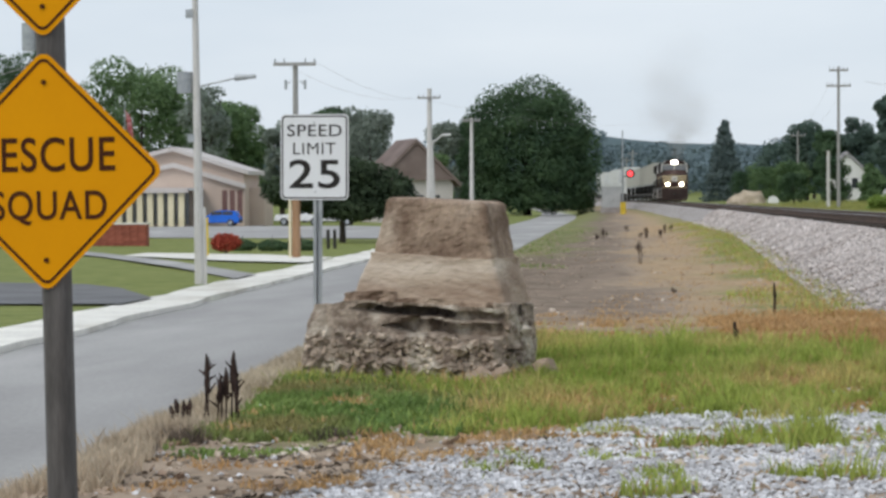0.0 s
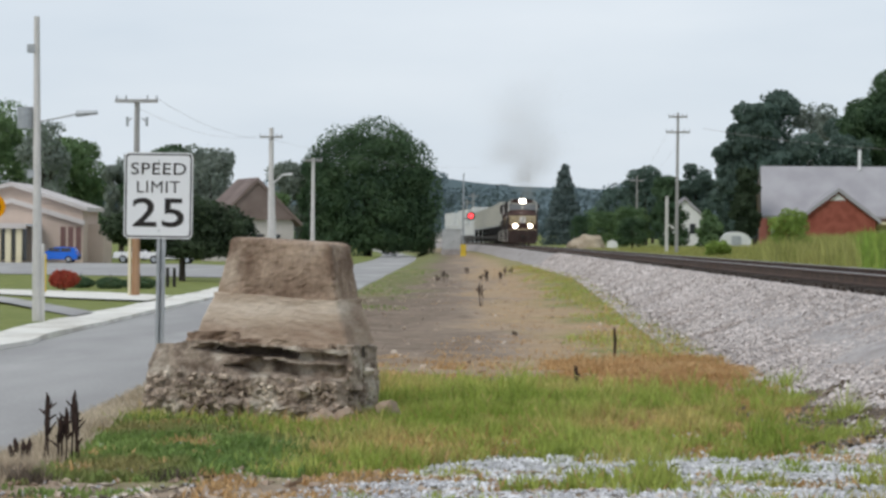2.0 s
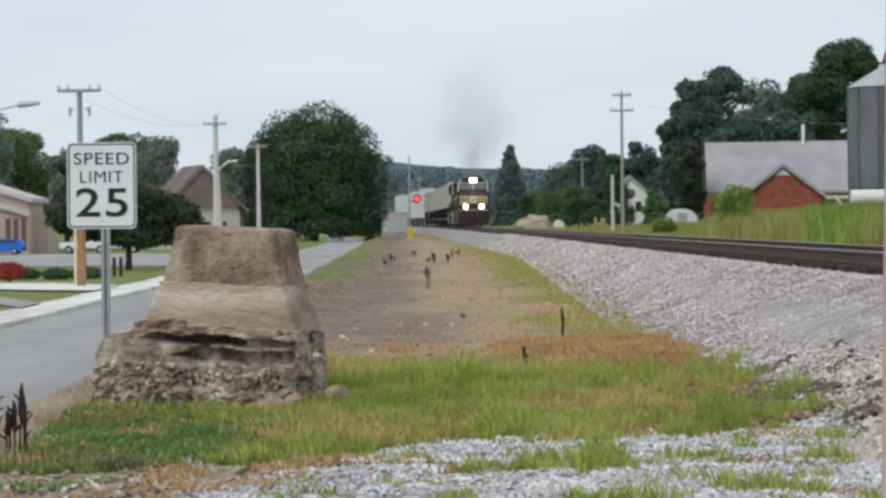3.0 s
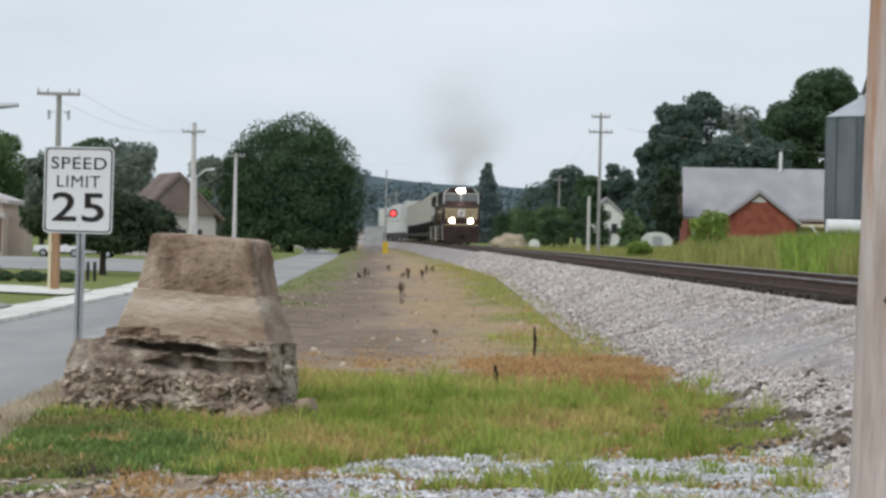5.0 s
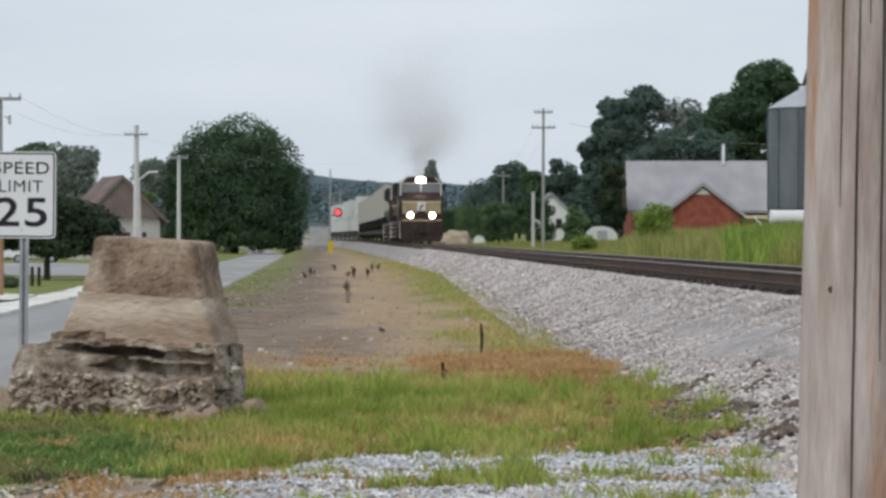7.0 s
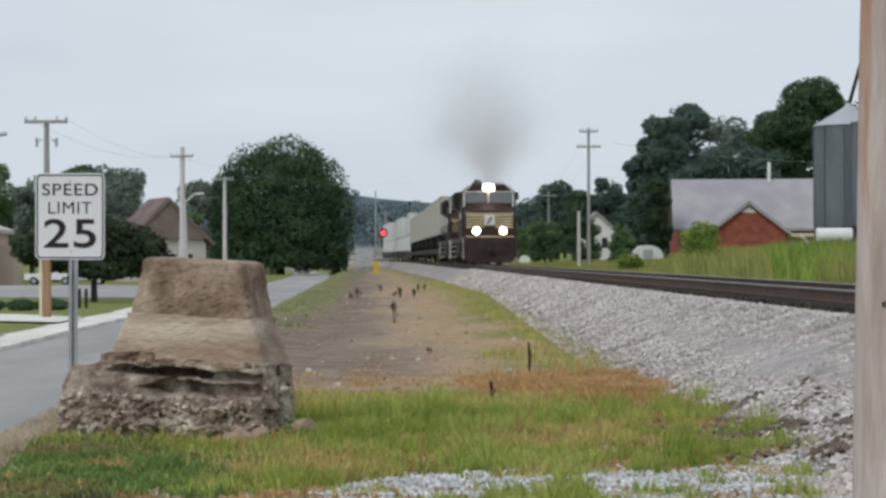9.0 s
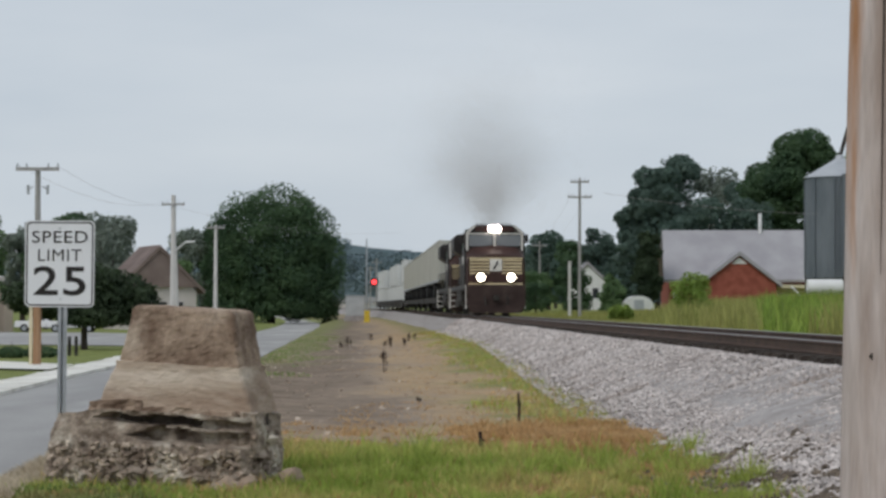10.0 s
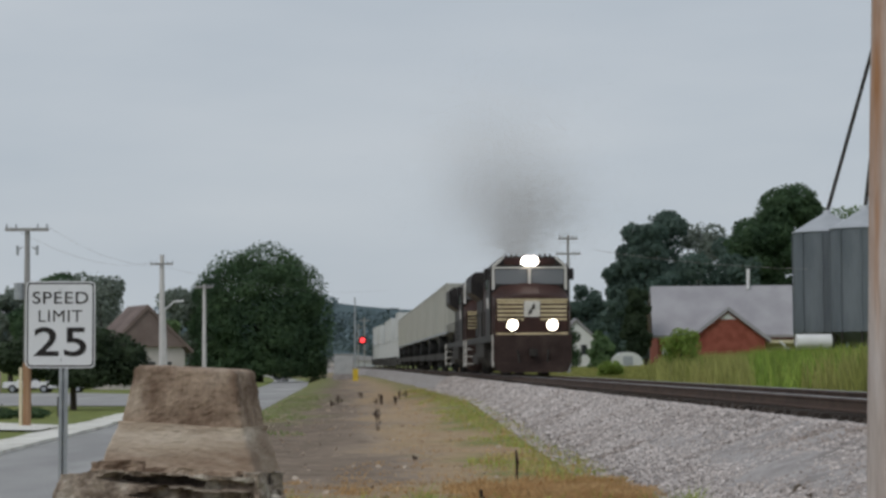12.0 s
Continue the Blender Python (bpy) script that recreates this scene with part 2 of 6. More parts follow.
    tyre=mat("tyre_rubber", (0.015, 0.015, 0.015), (0.025, 0.025, 0.025), 5, 0.8, 0.1),
    rustbox=mat("grey_cabinet_paint", (0.38, 0.39, 0.4), (0.46, 0.47, 0.48), 1, 0.6, 0.05, grain=0.08),
    yellowpost=mat("yellow_guard_plastic", (0.6, 0.42, 0.04), (0.68, 0.5, 0.06), 2, 0.6, 0.05),
    flagred=mat("red_white_cloth", (0.5, 0.1, 0.1), (0.65, 0.4, 0.4), 3, 0.8, 0.0),
)

# ---- plan: line and street run side by side, straight, then in a wide left-hand bend ----
def bend(y):
    return 0.000112 * max(0.0, y - 280) ** 2


def track_x(y):
    return 7.316 - 0.0386 * y - bend(y)


def road_r(y):
    return -5.2 - 0.0365 * y - bend(y)


ROAD_W, ROAD_Z, RAIL_Z = 5.5, -1.2, 1.02


def smooth(a, b, v):
    t = max(0.0, min(1.0, (v - a) / (b - a)))
    return t * t * (3 - 2 * t)


def verge_z(y):
    return -0.002 * max(0.0, min(y, 320) - 20)


def toe_dx(y):
    """Offset of the ballast's foot from the middle of the track, on the street side."""
    return -4.25 + 1.55 * max(0.0, min(1.0, (y - 25) / 62))


def ground_z(x, y):
    """Height of the ground sheet."""
    xr, xc, v = road_r(y), track_x(y), verge_z(y)
    xl = xr - ROAD_W
    if x < xl - 1.5:
        z = -1.1 + 0.05 * noise.noise(Vector((x * 0.08, y * 0.08, 0)))
        return z + 0.01 * max(0.0, y - 700)
    if x < xr + 0.1:
        return ROAD_Z - 0.06 + 0.01 * max(0.0, y - 700)
    lump = 0.05 * noise.noise(Vector((x * 0.9, y * 0.5, 3))) + 0.02 * noise.noise(Vector((x * 4, y * 4, 7)))
    z = ROAD_Z + (v - ROAD_Z) * smooth(xr + 0.1, xr + 2.5, x) + lump * smooth(xr, xr + 2.5, x)
    z += 0.3 * smooth(25, 90, y) * smooth(xc - 6.5, xc - 2.6, x) * (1 - smooth(xc - 1.0, xc + 1.0, x))
    if x > xc + 2.2:
        z = z + (0.55 - v) * smooth(xc + 2.2, xc + 4.5, x) + 0.75 * smooth(xc + 5, xc + 30, x) + 0.5 * smooth(xc + 30, xc + 80, x)
    return z + 0.01 * max(0.0, y - 700)


# ---- mesh helpers ----
def part(name, bm, material, parent=None, label=""):
    me = bpy.data.meshes.new(name)
    bm.to_mesh(me)
    bm.free()
    me.materials.append(material)
    ob = new(name, me)
    if parent:
        ob.parent = parent
    if label:
        tagged(ob, label)
    return ob


def thing(name, m, label, category, group="", kind=""):
    ob = new(name)
    ob.matrix_world = m
    return tagged(ob, label, category, group, kind)


def mesh_of(name, verts, faces, material):
    me = bpy.data.meshes.new(name)
    me.from_pydata(verts, [], faces)
    me.materials.append(material)
    return me


def box(bm, x0, x1, y0, y1, z0, z1, bevel=0.0):
    r = bmesh.ops.create_cube(bm, size=1.0, matrix=Matrix.Translation(((x0 + x1) / 2, (y0 + y1) / 2, (z0 + z1) / 2)) @ Matrix.Diagonal((x1 - x0, y1 - y0, z1 - z0, 1)))
    if bevel:
        edges = list({e for v in r["verts"] for e in v.link_edges})
        bmesh.ops.bevel(bm, geom=edges, offset=bevel, segments=2, affect="EDGES")
    return bm


def boxes(*specs, bevel=0.0):
    bm = bmesh.new()
    for s in specs:
        box(bm, *s, bevel=bevel)
    return bm


def tube(bm, p0, p1, r0, r1=None, n=10):
    p0, p1 = Vector(p0), Vector(p1)
    d = p1 - p0
    m = Matrix.Translation((p0 + p1) / 2) @ d.to_track_quat("Z", "Y").to_matrix().to_4x4()
    bmesh.ops.create_cone(bm, cap_ends=True, segments=n, radius1=r0, radius2=r0 if r1 is None else r1, depth=d.length, matrix=m)
    return bm


def tubes(*specs, n=8):
    bm = bmesh.new()
    for s in specs:
        tube(bm, *s, n=n)
    return bm


def prism(bm, outline, y0, y1):
    """Extrude an outline of (x, z) points from y0 to y1."""
    a = [bm.verts.new((x, y0, z)) for x, z in outline]
    b = [bm.verts.new((x, y1, z)) for x, z in outline]
    k = len(a)
    bm.faces.new(a)
    bm.faces.new(b[::-1])
    for i in range(k):
        bm.faces.new((a[i], b[i], b[(i + 1) % k], a[(i + 1) % k]))
    bmesh.ops.recalc_face_normals(bm, faces=bm.faces)
    return bm


def loft(bm, rings):
    """Join closed rings of equal count, with caps."""
    vs = [[bm.verts.new(p) for p in ring] for ring in rings]
    k = len(vs[0])
    for a, b in zip(vs, vs[1:]):
        for i in range(k):
            bm.faces.new((a[i], a[(i + 1) % k], b[(i + 1) % k], b[i]))
    bm.faces.new(vs[0][::-1])
    bm.faces.new(vs[-1])
    bmesh.ops.recalc_face_normals(bm, faces=bm.faces)
    return bm


# ---- ground ----
def axis(spans):
    out = []
    for a, b, s in spans:
        out += list(np.arange(a, b, s))
    return out + [spans[-1][1]]


def build_ground():
    xs = axis([(-1500, -300, 150), (-300, -60, 15), (-60, -20, 2.0), (-20, -8, 0.6), (-8, 6, 0.22), (6, 20, 0.8), (20, 60, 4), (60, 300, 20), (300, 1500, 150)])
    ys = axis([(-80, 4, 6), (4, 50, 0.35), (50, 120, 1.4), (120, 400, 7), (400, 1000, 40), (1000, 4000, 250)])
    verts = [(x, y, ground_z(x, y)) for y in ys for x in xs]
    k = len(xs)
    faces = [(j * k + i, j * k + i + 1, (j + 1) * k + i + 1, (j + 1) * k + i) for j in range(len(ys) - 1) for i in range(k - 1)]
    m = bpy.data.materials.new("earth_and_turf")
    me = mesh_of("ground", verts, faces, m)
    cov = me.color_attributes.new("cover", "FLOAT_COLOR", "POINT")
    data = []
    for x, y, z in verts:
        xr, xc = road_r(y), track_x(y)
        n1 = noise.noise(Vector((x * 0.35, y * 0.22, 1)))
        n2 = noise.noise(Vector((x * 1.1, y * 0.7, 5)))
        if x < xr or x > xc + 3:
            turf, dry, soil = 1.0, 0.1, 0.0
        else:
            u = (x - xr - 2.0) / (xc + toe_dx(y) - xr - 2.0)
            n3 = noise.noise(Vector((x * 0.5, y * 0.09, 9)))
            streak = noise.noise(Vector((x * 0.6, y * 1.3 if y < 45 else y * 0.6, 13)))
            turf = 1 - smooth(22.5, 26.5, y + 1.8 * n2 + 1.2 * n1) if y < 60 else 0.0
            rim = smooth(0.72, 0.92, u + 0.25 * n1 + 0.14 * n2) * smooth(28, 34, y) * (1 - 0.35 * smooth(70, 110, y))
            bank = smooth(0.34, 0.08, u + 0.25 * n1) * smooth(52, 80, y + 8 * n3)
            turf = max(turf, 0.85 * rim, 0.7 * bank)
            turf *= smooth(14.4, 16.0, y + 1.0 * n2 + 0.25 * (x + 3))
            dry = 0.85 * smooth(0.42, 0.72, u + 0.4 * n3 + 0.15 * n2) if y > 24 else 0.1
            dry = max(dry, (1 - smooth(0.3, 3.2, abs(y - 28.5 - 1.5 * u) + 1.2 * n2)) * smooth(0.3, 0.75, u + 0.3 * n1))
            soil = smooth(0.62, 0.3, u + 0.3 * n3 + 0.12 * n2) * smooth(25.5, 29, y + 1.5 * n2) * (0.8 + 0.7 * streak + 0.3 * n2)
            soil = max(0.0, min(1.0, soil))
        data += [turf, dry, soil, 1.0]
    cov.data.foreach_set("color", data)
    m.use_nodes = True
    n, l = m.node_tree.nodes, m.node_tree.links
    b = n["Principled BSDF"]
    b.inputs["Roughness"].default_value = 0.95
    b.inputs["Specular IOR Level"].default_value = 0.1
    at = n.new("ShaderNodeAttribute")
    at.attribute_name = "cover"
    sep = n.new("ShaderNodeSeparateColor")
    l.new(at.outputs["Color"], sep.inputs["Color"])
    tc = n.new("ShaderNodeTexCoord")

    def tex(scale, lo, hi, c1, c2):
        t, r = n.new("ShaderNodeTexNoise"), n.new("ShaderNodeValToRGB")
        t.inputs["Scale"].default_value, t.inputs["Detail"].default_value = scale, 9
        t.inputs["Roughness"].default_value = 0.65
        l.new(tc.outputs["Object"], t.inputs["Vector"])
        r.color_ramp.elements[0].position, r.color_ramp.elements[0].color = lo, (*c1, 1)
        r.color_ramp.elements[1].position, r.color_ramp.elements[1].color = hi, (*c2, 1)
        l.new(t.outputs["Fac"], r.inputs["Fac"])
        return r, t
    earth, et = tex(2.2, 0.34, 0.66, (0.2, 0.155, 0.118), (0.42, 0.335, 0.262))
    straw, _ = tex(2.5, 0.3, 0.7, (0.3, 0.21, 0.125), (0.48, 0.35, 0.215))
    dark, _ = tex(3.0, 0.3, 0.7, (0.105, 0.078, 0.058), (0.26, 0.2, 0.152))
    d = n.new("ShaderNodeMixRGB")
    l.new(sep.outputs["Blue"], d.inputs[0])
    l.new(dark.outputs[0], d.inputs[2])
    turf, _ = tex(1.2, 0.3, 0.7, (0.13, 0.165, 0.048), (0.25, 0.265, 0.092))
    a, c = n.new("ShaderNodeMixRGB"), n.new("ShaderNodeMixRGB")
    l.new(sep.outputs["Green"], a.inputs[0])
    l.new(earth.outputs[0], a.inputs[1])
    l.new(straw.outputs[0], a.inputs[2])
    l.new(sep.outputs["Red"], c.inputs[0])
    l.new(a.outputs[0], d.inputs[1])
    l.new(d.outputs[0], c.inputs[1])
    l.new(turf.outputs[0], c.inputs[2])
    l.new(c.outputs[0], b.inputs["Base Color"])
    bp = n.new("ShaderNodeBump")
    bp.inputs["Strength"].default_value, bp.inputs["Distance"].default_value = 0.8, 0.05
    l.new(et.outputs["Fac"], bp.inputs["Height"])
    l.new(bp.outputs["Normal"], b.inputs["Normal"])
    ob = new("ground", me)
    tagged(ob, "uneven verge of bare brown earth, dry straw and green turf", "ground", kind="structure")
    return ob


def strip(name, left, right, ys, z, thick, material, wobble=0.0):
    """A slab along the street between two lines, with its edges' thickness."""
    rings = []
    verts, faces = [], []
    for i, y in enumerate(ys):
        w = wobble * noise.noise(Vector((y * 0.35, 2.5, 0)))
        w2 = wobble * noise.noise(Vector((y * 0.3, 9.5, 0)))
        xl, xr = left(y) + w, right(y) + w2
        zz = z(y) if callable(z) else z
        verts += [(xl, y, zz - thick), (xl, y, zz), (xr, y, zz), (xr, y, zz - thick)]
        if i:
            o = 4 * i
            for k in range(3):
                faces.append((o - 4 + k, o + k, o + k + 1, o - 3 + k))
    return new(name, mesh_of(name, verts, faces, material))


def build_street():
    ys = axis([(-40, 120, 1.0), (120, 700, 10)])
    tagged(strip("road", lambda y: road_r(y) - ROAD_W, road_r, ys, ROAD_Z, 0.25, M["asphalt"], 0.12),
           "worn pale grey asphalt street without markings", "road", kind="structure")
    tagged(strip("kerb", lambda y: road_r(y) - ROAD_W - 1.65, lambda y: road_r(y) - ROAD_W, axis([(-40, 190, 0.7)]), ROAD_Z + 0.12, 0.3, M["walk"], 0.25),
           "broken pale concrete kerb and walk beside the street", "kerb", kind="structure")
    # drive, path and car park on the lawn
    bm = bmesh.new()

    def patch(pts, z):
        bm.faces.new([bm.verts.new((x, y, z)) for x, y in pts])
        return bm
    patch([(-14.2, 61.2), (-14.1, 57.5), (-26, 57.5), (-60, 66), (-60, 92), (-18.5, 71), (-16.7, 68)], -1.035)
    tagged(part("driveway", bm, M["asphalt_new"]), "dark asphalt driveway across the lawn", "driveway", kind="structure")
    bm = bmesh.new()
    patch([(-15.1, 80.5), (-14.9, 75.8), (-19.8, 89), (-26.6, 105), (-44, 140), (-47, 147), (-28.7, 113), (-21.5, 97)], -1.03)
    tagged(part("pavement", bm, M["asphalt"]), "pale grey footpath across the lawn", "path", kind="structure")
    bm = bmesh.new()
    patch([(-15.7, 95), (-16.0, 103.5), (-19.8, 108.5), (-26.5, 113), (-26.2, 107), (-19.5, 98)], -1.025)
    tagged(part("pavement", bm, M["walk"]), "pale concrete footpath beside the car park", "path", kind="structure")
    bm = bmesh.new()
    patch([(-19, 152), (-21, 205), (-33, 226), (-120, 232), (-120, 175), (-40, 160)], -1.03)
    tagged(part("car_park", bm, M["asphalt"]), "pale grey asphalt car park", "car park", kind="structure")


# ---- railway ----
TURN = math.degrees(math.atan(0.0386))


def build_track():
    track = thing("railway_track", Matrix.Identity(4), "single railway track with rusty rails on dark wooden ties", "railway track", kind="structure")
    ys = axis([(-60, 20, 4), (20, 120, 1.0), (120, 700, 12)])
    prof = [(-4.25, None), (-3.0, 0.4), (-1.75, 0.745), (-1.2, 0.77), (1.2, 0.77), (1.75, 0.745), (3.2, 0.35), (4.3, 0.0)]
    verts, faces = [], []
    k = len(prof)
    for j, y in enumerate(ys):
        for i, (dx, z) in enumerate(prof):
            if i == 0:
                dx = toe_dx(y)
            elif i == 1:
                dx = (toe_dx(y) - 1.75) / 2
            x = track_x(y) + dx + (0.3 * noise.noise(Vector((y * 0.25, 4, dx))) if i == 0 else 0)
            v = verge_z(y)
            zz = v + 0.3 * smooth(25, 90, y) - 0.08 if z is None else v * (1 - z / 0.77) + z + 0.04 * noise.noise(Vector((x, y, 0)))
            verts.append((x, y, zz))
        if j:
            o = j * k
            faces += [(o - k + i, o - k + i + 1, o + i + 1, o + i) for i in range(k - 1)]
    tagged(new("ballast_bank", mesh_of("ballast_bank", verts, faces, M["ballast"])), "bank of grey crushed-stone ballast under the track", "ballast", kind="structure")
    d = Vector((-0.0386, 1, 0)).normalized()
    side = Vector((d.y, -d.x, 0))
    prof_r = [(-0.075, -0.18), (-0.075, -0.165), (-0.012, -0.15), (-0.012, -0.05), (-0.036, -0.04), (-0.036, -0.008), (0.036, -0.008), (0.036, -0.04), (0.012, -0.05), (0.012, -0.15), (0.075, -0.165), (0.075, -0.18)]
    line = [Vector((track_x(y), y, RAIL_Z)) for y in [-60, 100, 280] + list(range(300, 701, 20))]
    for s in (-0.755, 0.755):
        bm = bmesh.new()
        loft(bm, [[p + side * (s + u) + Vector((0, 0, w)) for u, w in prof_r] for p in line])
        part("rail", bm, M["rail"], track, "rusty steel rail with a polished head")
        bm = bmesh.new()
        loft(bm, [[p + side * (s + u) + Vector((0, 0, w)) for u, w in ((-0.034, -0.008), (-0.028, 0), (0.028, 0), (0.034, -0.008))] for p in line])
        part("rail_head", bm, M["railhead"], track, "polished running surface of the rail")
    bm = boxes((-1.3, 1.3, -0.115, 0.115, -0.18, 0), bevel=0.012)
    tie_me = bpy.data.meshes.new("tie")
    bm.to_mesh(tie_me)
    bm.free()
    tie_me.materials.append(M["tie"])
    rng = random.Random(4)
    vs, fs = [], []
    tv, tf = [v.co.copy() for v in tie_me.vertices], [tuple(p.vertices) for p in tie_me.polygons]
    y, count = 14.0, 0
    while y < 480:
        m = pose(track_x(y) + rng.uniform(-0.04, 0.04), y, RAIL_Z - 0.18 - rng.uniform(0, 0.015), 0, 0, TURN + rng.uniform(-0.8, 0.8))
        if count < 260:
            ob = new("tie", tie_me)
            ob.parent = track
            ob.matrix_world = m
        else:
            o = len(vs)
            vs += [m @ v for v in tv]
            fs += [tuple(i + o for i in f) for f in tf]
        count += 1
        y += 0.53
    rest = new("ties", mesh_of("ties", vs, fs, M["tie"]))
    rest.parent = track
    tagged(rest, kind="stuff")


def scatter(name, points, sizes, material, label, category, flat=0.65, seed=3):
    """Many small irregular stones in one mesh."""
    # a stone of eight uneven faces
    base = np.array([(1, 0, 0), (-1, 0, 0), (0, 1, 0), (0, -1, 0), (0, 0, 1), (0, 0, -1)], float)
    fc = np.array([(0, 2, 4), (2, 1, 4), (1, 3, 4), (3, 0, 4), (2, 0, 5), (1, 2, 5), (3, 1, 5), (0, 3, 5)])
    rg = np.random.default_rng(seed)
    n = len(points)
    pts = np.asarray(points)
    sz = np.asarray(sizes)[:, None, None]
    v = base[None] + rg.uniform(-0.45, 0.45, (n, len(base), 3))
    a = rg.uniform(0, 6.283, n)
    q = rg.uniform(-0.9, 0.9, n)
    ca, sa, cq, sq = np.cos(a), np.sin(a), np.cos(q), np.sin(q)
    v[:, :, 2] *= flat
    y, z = v[:, :, 1] * cq[:, None] - v[:, :, 2] * sq[:, None], v[:, :, 1] * sq[:, None] + v[:, :, 2] * cq[:, None]
    x = v[:, :, 0]
    v = np.stack([x * ca[:, None] - y * sa[:, None], x * sa[:, None] + y * ca[:, None], z], 2) * sz + pts[:, None, :]
    f = (fc[None] + (np.arange(n) * len(base))[:, None, None]).reshape(-1, 3)
    ob = new(name, mesh_of(name, v.reshape(-1, 3).tolist(), f.tolist(), material))
    return tagged(ob, label, category, kind="stuff")


def build_ballast_stones():
    rg = np.random.default_rng(8)
    pts, sz = [], []
    for _ in range(62000):
        y = 14 + 115 * rg.random() ** 1.9
        u = rg.random()
        dx = toe_dx(y) - 0.25 + (-1.15 - toe_dx(y)) * u
        x = track_x(y) + dx
        v = verge_z(y)
        v += 0.3 * smooth(25, 90, y)
        z = v + (0.745 - v) * max(0.0, (dx - toe_dx(y)) / (-1.75 - toe_dx(y))) if dx < -1.75 else 0.755
        if dx < toe_dx(y) + 0.35 and rg.random() < 0.65 and noise.noise(Vector((x * 1.5, y * 1.2, 3))) < 0.1:
            continue
        pts.append((x, y, min(z, 0.77) + 0.01))
        sz.append(rg.uniform(0.014, 0.036) * (1.25 if y < 24 else 1.0) * (1 + max(0, y - 34) / 40))
    toe, toe_s = [], []
    for _ in range(1500):
        y = rg.uniform(16.6, 22.5)
        dx = rg.normal(-4.0, 0.28) - 0.3 * noise.noise(Vector((y * 0.9, 0, 5)))
        x = track_x(y) + dx
        if noise.noise(Vector((x * 1.6, y * 1.1, 23))) < -0.05:
            continue
        v = verge_z(y)
        toe.append((x, y, v + (0.745 - v) * max(0.0, (dx + 4.25) / 2.5) + 0.02))
        toe_s.append(rg.uniform(0.02, 0.055))
    scatter("toe_stones", toe, toe_s, M["clod"], "brown muddy stones along the foot of the ballast", "stones")
    scatter("ballast_stones", pts, sz, M["stone"], "loose grey crushed-stone ballast", "ballast")


def gravel_zone(x, y):
    """How much of the ground is pale gravel here."""
    edge = 14.1 + 2.8 * (x + 1.3) if x < -0.3 else 16.9 + 0.12 * (x + 0.3)
    n1 = noise.noise(Vector((x * 1.3, y * 1.3, 11)))
    n2 = noise.noise(Vector((x * 0.9, y * 2.6, 15)))
    n3 = noise.noise(Vector((x * 0.55, y * 0.8, 19)))
    return smooth(-0.5, 0.5, edge - y + 0.7 * n1 + 1.5 * n3) * (0.45 + 0.55 * smooth(-0.35, 0.1, n2 + 0.4 * n1))


def build_gravel():
    rg = np.random.default_rng(5)
    xs, ys = axis([(-3.2, 9, 0.25)]), axis([(2, 19.5, 0.25)])
    pts, sz = [], []
    while len(pts) < 36000:
        x, y = rg.uniform(-3.2, 3.6), rg.uniform(10.2, 18.8)
        if rg.random() > gravel_zone(x, y) + 0.02 + (0.06 if y > 15 and x > 0.5 else 0):
            continue
        pts.append((x, y, ground_z(x, y) + 0.006))
        sz.append(rg.uniform(0.008, 0.026))
    scatter("gravel", pts, sz, M["pebble"], "pale limestone gravel strewn on the ground", "gravel")


# ---- blades ----
def blades(name, pts, heights, material, label, category, width=0.006, lean=0.35, seed=1, bend=True):
    """Tapered grass blades, each of three faces at most, in one mesh."""
    rg = np.random.default_rng(seed)
    p, h = np.asarray(pts, float), np.asarray(heights, float)
    n = len(p)
    a = rg.uniform(0, 6.283, n)
    w = np.stack([np.cos(a), np.sin(a), np.zeros(n)], 1) * (width * rg.uniform(0.6, 1.4, n))[:, None]
    b = rg.uniform(0, 6.283, n)
    l = np.stack([np.cos(b), np.sin(b), np.zeros(n)], 1) * (h * lean * rg.uniform(0.2, 1.0, n))[:, None]
    up = np.stack([np.zeros(n), np.zeros(n), h], 1)
    v = np.stack([p - w, p + w, p + up * 0.6 + l * 0.4 + w * 0.7, p + up * 0.6 + l * 0.4 - w * 0.7, p + up + l], 1).reshape(-1, 3)
    i = np.arange(n) * 5
    faces = np.stack([i, i + 1, i + 2, i + 3], 1).tolist() + np.stack([i + 3, i + 2, i + 4], 1).tolist()
    ob = new(name, mesh_of(name, v.tolist(), faces, material))
    return tagged(ob, label, category, kind="stuff")


